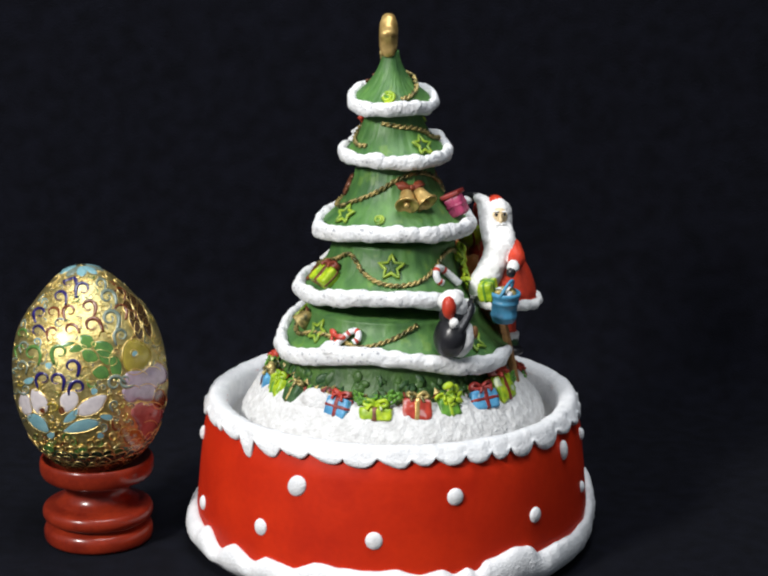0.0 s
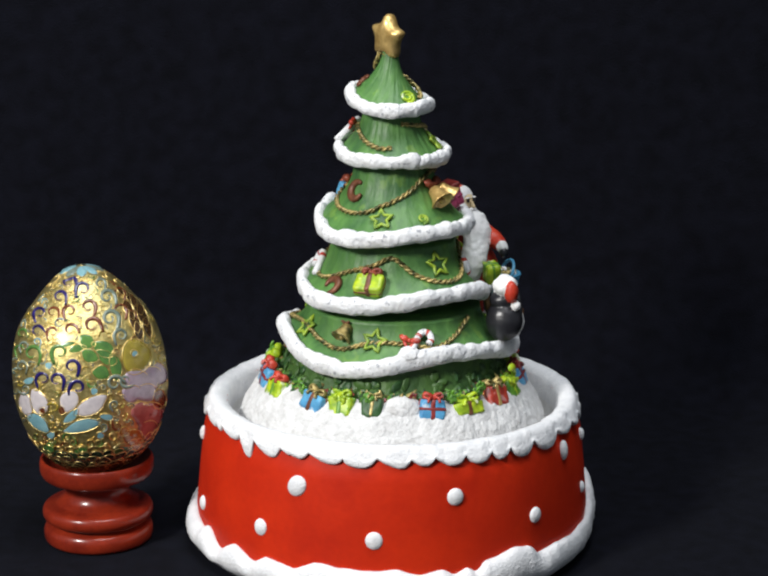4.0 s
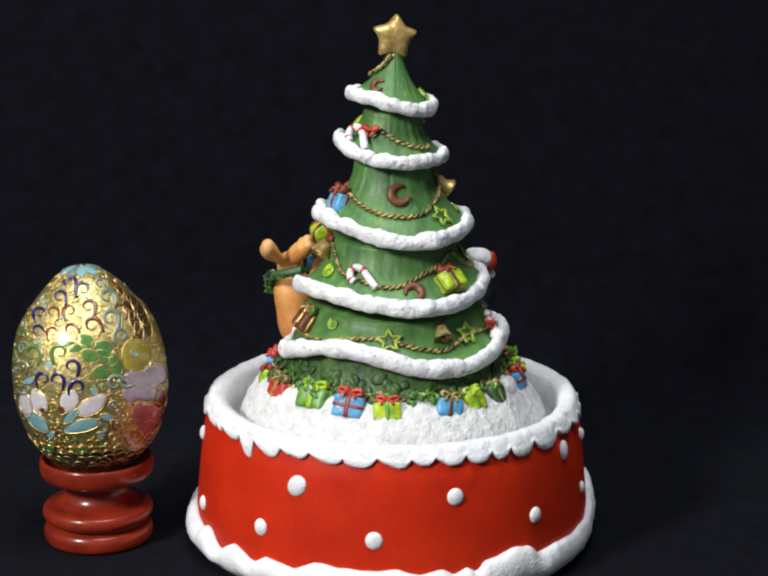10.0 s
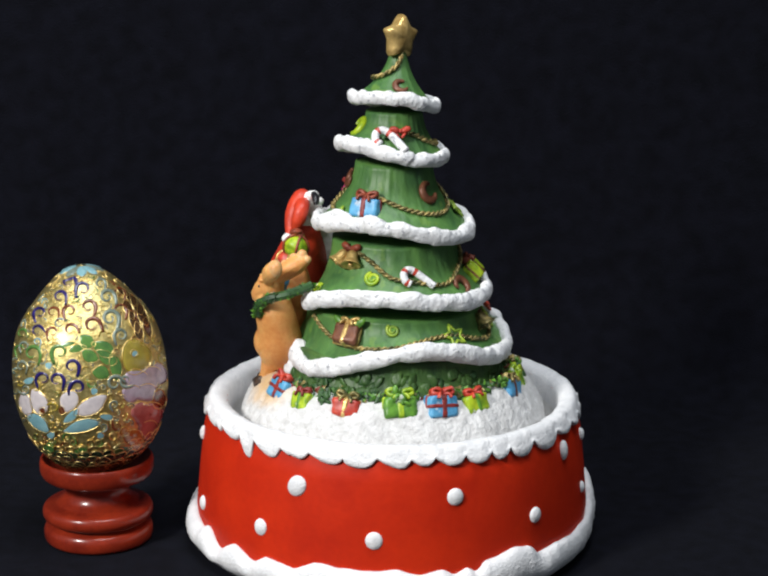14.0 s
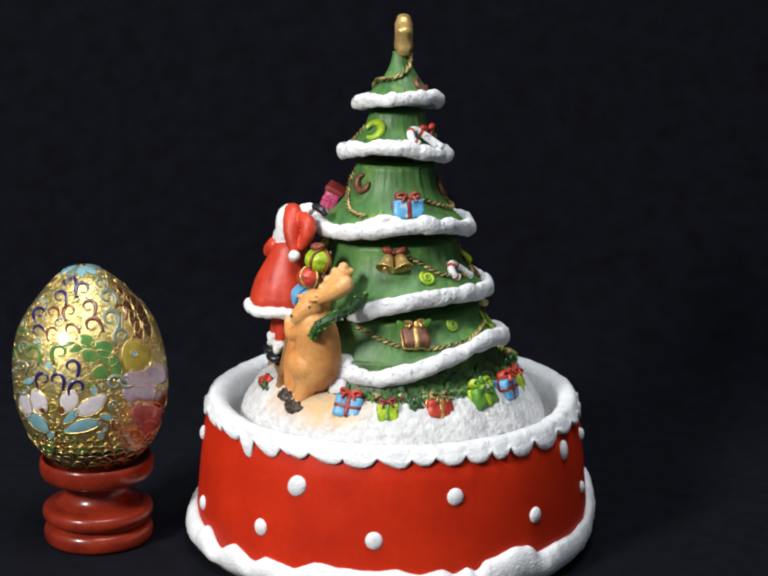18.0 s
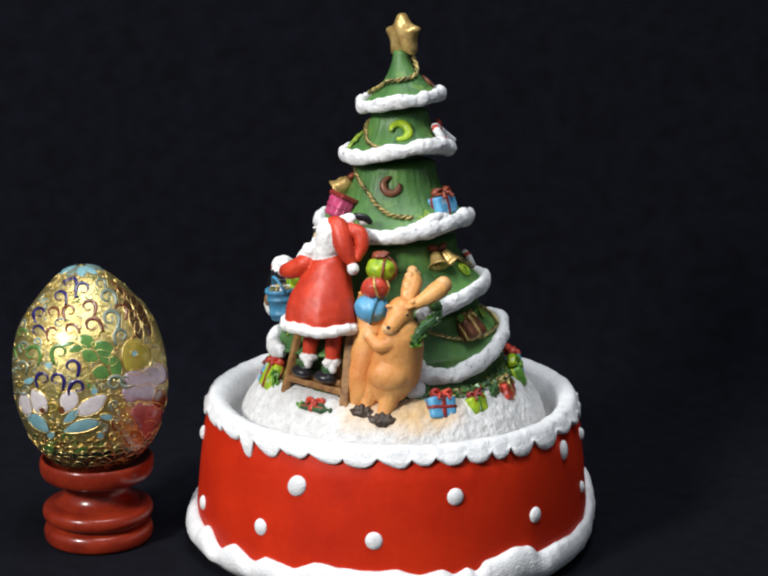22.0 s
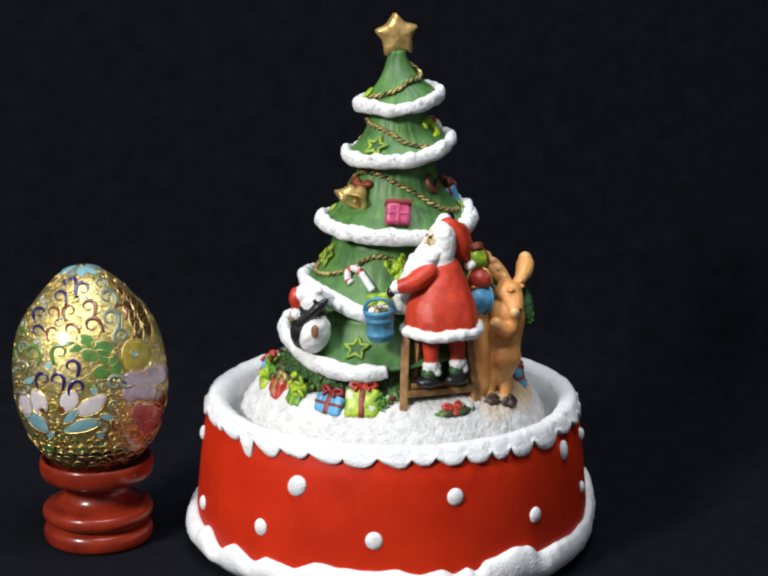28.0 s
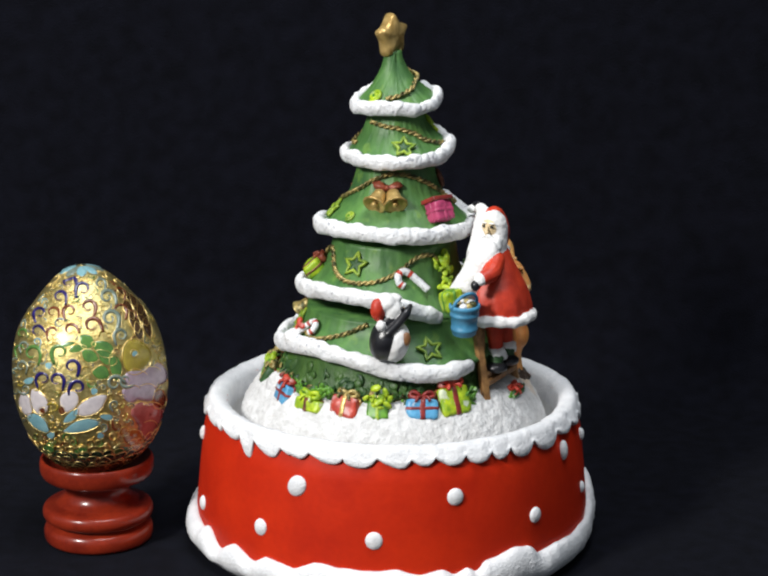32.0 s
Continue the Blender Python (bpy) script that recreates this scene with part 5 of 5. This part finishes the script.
# enamel on the egg's face, in mm from its middle: scrolls (x, y, size, turn, mirrored) and fields (x, y, half width, half height, turn)
EGG_SCROLLS = {
    M_ENBLUE: [(-5.7, 26.4, 2, 15, 0), (-1.3, 24, 2, -10, 1), (-8.6, 21.8, 1.8, 5, 0), (-14.8, 16.9, 1.8, 0, 1), (-15.8, 11.3, 1.6, 50, 0), (-5.5, -0.1, 2, 0, 0), (-14.4, -3.6, 1.9, 0, 1), (-10.2, -4.1, 2, 0, 0), (-3.9, -6.6, 2, -25, 1)],
    M_ENRED: [(-10.8, 16.9, 1.7, 0, 0), (-5.6, 17.1, 1.8, 0, 1), (0.1, 18.3, 2, 0, 0), (1.1, 12.4, 2.2, 30, 0), (-5.5, 11.3, 1.7, 40, 0), (-11, 10.7, 1.6, 0, 1), (9.7, 16.9, 1.9, 5, 0), (9.7, 22.5, 1.6, 10, 0), (13.1, 15.4, 1.4, 20, 0)],
    M_ENGREY: [(6, 21.3, 2.1, 20, 0), (6.7, 14.5, 2.4, 0, 0), (9.8, 9, 1.9, 0, 1), (-21, 14.2, 1.5, 0, 0), (-19.9, 6.8, 1.4, 0, 1), (-21, 0.6, 1.6, 0, 0), (4, 25.6, 1.5, 0, 0), (-15.3, 23.9, 1.4, 30, 1), (7.4, -5.7, 2, 60, 0), (10.8, -5.1, 1.7, 90, 1)],
    M_ENGREEN: [(-17.5, 4.4, 2.3, 0, 0), (-9, 4.4, 2.2, 0, 1), (-21.3, 5.7, 1.5, 0, 1), (-20.7, 10.8, 1.4, 30, 0)],
}
EGG_FIELDS = {
    M_ENDARK: [(-10.9, -30.6, 3, 1.5, -25), (-5.6, -32.2, 3.4, 1.5, -8), (0.8, -32.8, 3.6, 1.5, 4), (7.1, -31.7, 3.2, 1.5, 14), (12.4, -30.1, 2.8, 1.5, 24), (-8.2, -28.5, 2.2, 1.3, -15), (2.9, -30.1, 2.6, 1.2, 5)],
    M_ENBROWN: [(13.1, 21.9, 1.6, 3.8, 26), (15.1, 19, 1.6, 3.8, 24), (12.5, 17.1, 1.4, 3.2, 22), (16.8, 15.4, 1.5, 3.6, 18), (14.2, 13.1, 1.5, 3.4, 18), (18.2, 11.4, 1.3, 3.2, 14), (10.5, 23.9, 1.3, 2.8, 32), (15.3, 10.2, 1.3, 2.8, 14), (12.5, 25, 1.2, 2.6, 34)],
    M_ENGREEN: [(-0.6, 7.5, 2.6, 2.1, -35), (-3.7, 5.4, 2.6, 1.2, 10), (0.1, 3, 2.8, 1.9, -30), (4.3, 5.1, 3.6, 2.3, -30), (5.1, 2.3, 3.4, 1.9, -35), (7.8, -0.7, 1.8, 4.2, 8), (3.4, -2.3, 2.6, 2.1, -15), (-6.8, 6.8, 2.6, 0.8, 8), (-13.5, -25.6, 1.8, 2.2, 0), (-3.5, -26.1, 2.4, 1.2, 8), (8.4, -26.7, 2.6, 1.2, 14)],
    M_ENWHITE: [(-20.1, -11.4, 2, 4, 12), (-16, -10.7, 2.5, 4.2, 20), (-6.7, -10.8, 2.7, 3.6, -28), (-0, -12.4, 5.4, 2.5, 28), (-22.7, -12.7, 1.4, 3.2, 8)],
    M_ENOLIVE: [(14.3, 2.3, 4.4, 5.2, 0)],
    M_ENTURQ: [(-12.5, 0.5, 1.1, 1.1, 0), (1.1, -7.9, 1.1, 1.1, 0), (13.6, 3.4, 1.1, 1.1, 0), (-2, 30.8, 1.8, 1.1, 0), (1.7, 30.7, 1.6, 1.1, -15), (-5.7, 30.6, 1.6, 1.1, 15), (-18.8, -4, 1.7, 1, 20), (-16.4, -17.2, 4.2, 2, -42), (-2.9, -18.6, 5.6, 1.9, 12), (-6.1, -15.4, 3, 1.3, 42), (2.6, -21.8, 1.1, 1.1, 0), (-12.6, -21.2, 1.2, 1.1, 0), (4.7, -16.1, 2, 1, -10)],
    M_ENLAV: [(14.2, -5.1, 3.6, 3.4, 0), (18.7, -4.5, 3.4, 3.6, 0), (12.5, -9.1, 2.6, 2.6, 0), (17, -9.1, 3.6, 2.6, 0), (21.6, -3.4, 2.4, 3.4, 10)],
    M_ENPINK: [(18.2, -16.9, 4.4, 4.6, 0), (20.3, -21.7, 2.6, 3.4, 0), (15.5, -14.8, 3, 2.6, 0), (17.7, -21.1, 3, 3, 0), (21.9, -14.3, 2.4, 3.4, 0)],
    M_ENORANGE: [(12.6, -23.1, 2.9, 2.6, 0), (10, -20.9, 1.6, 1.3, 20), (14, -25.9, 1.8, 1.3, 10)],
    M_ENRED: [(-15, -13.3, 1, 0.9, -40), (-8.9, -13.5, 0.9, 1.3, 10), (21.4, -11.4, 2.2, 3, 0)],
}


def egg_decor():
    mid = Vector((-1.7, 0, 33.3)) * MM          # in the egg's own space
    towards = (Vector(EYE) - (egg_thing.location + mid)).normalized()
    right = Vector((0, 0, 1)).cross(towards).normalized()
    upward = towards.cross(right)
    lean = pose(0, 0, 0, 0, -3.0, 0)
    back = lean.inverted()

    def on_shell(x, y, lift, turned=1):
        """The point of the shell that lies x mm beside and y mm over its middle, seen from the front (turned = 1) or the back (-1)."""
        way = towards if turned == 1 else -towards
        for _ in range(40):
            base = mid + right * x * turned * MM + upward * y * MM
            p = back @ (base - way * 5 * MM)
            if math.hypot(p.x, p.y) < egg_radius(p.z / MM) * MM:
                break
            x, y = x * 0.98, y * 0.98
        lo, hi = -5.0, 40.0
        for _ in range(22):
            s = (lo + hi) / 2
            p = back @ (base + way * s * MM)
            if math.hypot(p.x, p.y) < egg_radius(p.z / MM) * MM:
                lo = s
            else:
                hi = s
        p = base + way * lo * MM
        q = back @ p
        n = Vector((q.x, q.y, 0)).normalized()
        z = q.z / MM
        slope = (egg_radius(z + 0.3) - egg_radius(z - 0.3)) / 0.6 if -1 < z < 65.5 else 0
        n = (n - Vector((0, 0, slope))).normalized()
        return p + n * lift * MM, n

    def field(x, y, a, b, turn, mat, turned):
        bm = bmesh.new()
        t = radians(turn)
        n = 24
        leafy = (M_ENGREEN, M_ENWHITE, M_ENTURQ, M_ENDARK, M_ENBROWN)
        rings, edge = [], None
        norm = on_shell(x, y, 0, turned)[1]
        for f, lift in ((0.35, 0.30), (0.75, 0.28), (0.97, 0.22), (1.0, -0.1)):
            ring = []
            for i in range(n):
                g = 2 * math.pi * i / n
                w = 1.1 + 0.07 * math.sin(3 * g + x)
                point = abs(math.sin(g)) ** 0.45 if max(a, b) > 2 and mat in leafy else 1.0
                u, v = a * f * w * math.cos(g), b * f * w * math.sin(g) * point
                if mat in leafy and b > a * 1.2:
                    u, v = a * f * w * math.cos(g) * abs(math.cos(g)) ** 0.45, b * f * w * math.sin(g)
                ring.append(bm.verts.new(on_shell(x + u * math.cos(t) - v * math.sin(t), y + u * math.sin(t) + v * math.cos(t), lift, turned)[0]))
            rings.append(ring)
        grid_faces(bm, rings[::-1])
        bm.faces.new(rings[0])
        line = [v.co.copy() for v in rings[2]]
        bmesh.ops.recalc_face_normals(bm, faces=bm.faces[:])
        ob = part("enamel_field", bm, mat, egg_thing)
        bm = bmesh.new()
        if mat in (M_ENLAV, M_ENPINK):
            line = line[2:9]
        tube(bm, line, 0.14 * MM, 6, len(line) > 10, up=norm)
        part("wire", bm, M_WIRE, ob)

    def scroll(x, y, s, turn, mirrored, mat, turned):
        path, rad = [], []
        t = radians(turn)
        norm = on_shell(x, y, 0, turned)[1]
        pts = [(1.0 - 0.35 * (1 - q) ** 2, -1.4 * (1 - q)) for q in (0.0, 0.33, 0.67)]
        for i in range(15):
            a = radians((430 if mat in (M_ENGREY, M_ENTURQ) else 300) * i / 14)
            r = 1 - (0.78 if mat in (M_ENGREY, M_ENTURQ) else 0.60) * i / 14
            pts.append((r * math.cos(a), r * math.sin(a)))
        for i, (u, v) in enumerate(pts):
            if mirrored:
                u = -u
            u, v = u * s * 1.05, v * s * 1.05
            path.append(on_shell(x + u * math.cos(t) - v * math.sin(t), y + u * math.sin(t) + v * math.cos(t), 0.12, turned)[0])
            rad.append(s * (0.13 + 0.26 * min(1.0, (i + 1) / 4) * max(0.0, 1 - i / 13)) * MM)
        bm = bmesh.new()
        tube(bm, path, rad, 8, up=norm, flat=0.6)
        ob = part("enamel_scroll", bm, mat, egg_thing)
        bm = bmesh.new()
        tube(bm, [p + norm * 0.05 * MM + (p - path[9]).normalized() * r * 1.05 for p, r in zip(path[1:], rad[1:])], 0.13 * MM, 5, up=norm)
        part("wire", bm, M_WIRE, ob)

    for turned in (1, -1):
        for mat, rows in EGG_FIELDS.items():
            for x, y, a, b, turn in rows:
                if math.hypot(x / 24, (y + 3) / 34) < (0.97 if turned == 1 else 0.75):
                    field(x, y, a, b, turn, mat, turned)
        taken = []
        for rows in EGG_FIELDS.values():
            taken += [(x, y, max(a, b) * 0.9) for x, y, a, b, turn in rows]
        for mat, rows in EGG_SCROLLS.items():
            for x, y, s, turn, mirrored in rows:
                scroll(x, y, s * 1.1, turn, mirrored, mat, turned)
                taken.append((x, y, s * 1.25))
        rng = random.Random(17)
        for _ in range(4200):
            x, y, s = rng.uniform(-24, 24), rng.uniform(-32, 32), rng.uniform(0.65, 1.5)
            edge_y = (y + 3) / (28 if y < -3 else 36)
            if math.hypot(x / 24, edge_y) > 0.985 or y < -25 or any(math.hypot(x - a, y - b) < c * 0.88 + s * 0.92 for a, b, c in taken):
                continue
            taken.append((x, y, s * 1.05))
            low = y < -20
            mat = rng.choice((M_ENGREY, M_ENGREEN, M_WIRE, M_ENRED) if low else (M_ENGREY, M_ENOLIVE, M_ENRED if x > 6 else M_ENTURQ if x < -12 else M_ENGREEN, M_ENOLIVE, M_ENGREY))
            scroll(x, y, s, rng.uniform(0, 360), rng.random() < 0.5, mat, turned)
    # dark enamel round the blunt end, covered by rows of gold scales;
    # its darkness also holds the black cloth's reflection, put in as colour
    bm = bmesh.new()
    lathe(bm, [((egg_radius(z) + 0.22) * MM, (z - 0.16) * MM) for z in [-1.2 + 0.6 * i for i in range(21)]] + [((egg_radius(11.4) - 0.2) * MM, 11.4 * MM)], 96, lean)
    part("enamel_and_reflection_bowl", bm, M_ENDARK, egg_thing)
    rng = random.Random(77)
    bm = bmesh.new()
    for row in range(1, 6):
        z = 1.2 + 2.1 * row
        count = int(2 * math.pi * egg_radius(z) / 3.9)
        for i in range(count):
            a = 2 * math.pi * (i + 0.5 * (row % 2) + rng.uniform(-0.2, 0.2)) / count
            big = rng.uniform(0.7, 1.15)
            path = []
            for j in range(9):
                g = math.pi * (j / 8 * 1.1 - 0.05)
                zz = z + 1.5 * big * math.sin(g)
                r = egg_radius(zz) + 0.26
                b = a + 1.9 * big * math.cos(g) / egg_radius(z)
                path.append(lean @ Vector((r * math.cos(b) * MM, r * math.sin(b) * MM, zz * MM)))
            tube(bm, path, [0.14 * MM * (0.5 + math.sin(math.pi * (j + 1) / 10)) for j in range(9)], 6, up=Vector((math.cos(a), math.sin(a), 0)))
    part("gold_scale_work", bm, M_WIRE, egg_thing, "rows of fine gold scales on dark enamel", kind="stuff")
    # turquoise petals round the tip
    for i in range(9):
        bm = bmesh.new()
        rings = []
        for f in range(6):
            z = 66.4 - 0.40 * f
            half = radians(20) * min(1.0, 1.05 * math.sin(math.pi * (f + 2.6) / 8.2))
            row = []
            for j in range(7):
                a = radians(40 * i) + half * (j / 3 - 1)
                r = egg_radius(z) + (0.28 if 0 < j < 6 else -0.1)
                row.append(bm.verts.new(lean @ Vector((r * math.cos(a) * MM, r * math.sin(a) * MM, (z + 0.2) * MM))))
            rings.append(row)
        grid_faces(bm, rings, False)
        part("enamel_petal", bm, M_ENTURQ if i % 3 else M_ENGREY, egg_thing)
    # gold filigree between them
    rng = random.Random(31)
    bm = bmesh.new()
    for i in range(220):
        z = 67 * (0.5 - 0.47 * math.cos(math.pi * rng.random()))
        a = rng.uniform(0, 2 * math.pi)
        s = rng.uniform(0.4, 1.2)
        a0, sweep = rng.uniform(0, 6.28), rng.uniform(2.4, 4.6)
        path = []
        for j in range(8):
            g = a0 + sweep * j / 7
            zz = min(65.5, max(1.0, z + s * math.sin(g)))
            r = egg_radius(zz)
            b = a + s * math.cos(g) / max(4.0, r)
            path.append(lean @ Vector((r * math.cos(b) * MM, r * math.sin(b) * MM, zz * MM)))
        r0 = path[3] - Vector((0, 0, 28 * MM))
        tube(bm, path, 0.15 * MM, 5, up=r0.normalized())
    part("gold_filigree", bm, M_WIRE, egg_thing, "fine curled gold wires", kind="stuff")


egg_decor()

# ---- what moves ----
def motions():
    walk(tree, [(i * 0.2, pose(0, 0, TREE_Z, 0, 0, TURN * i * 0.2)) for i in range(161)])


motions()
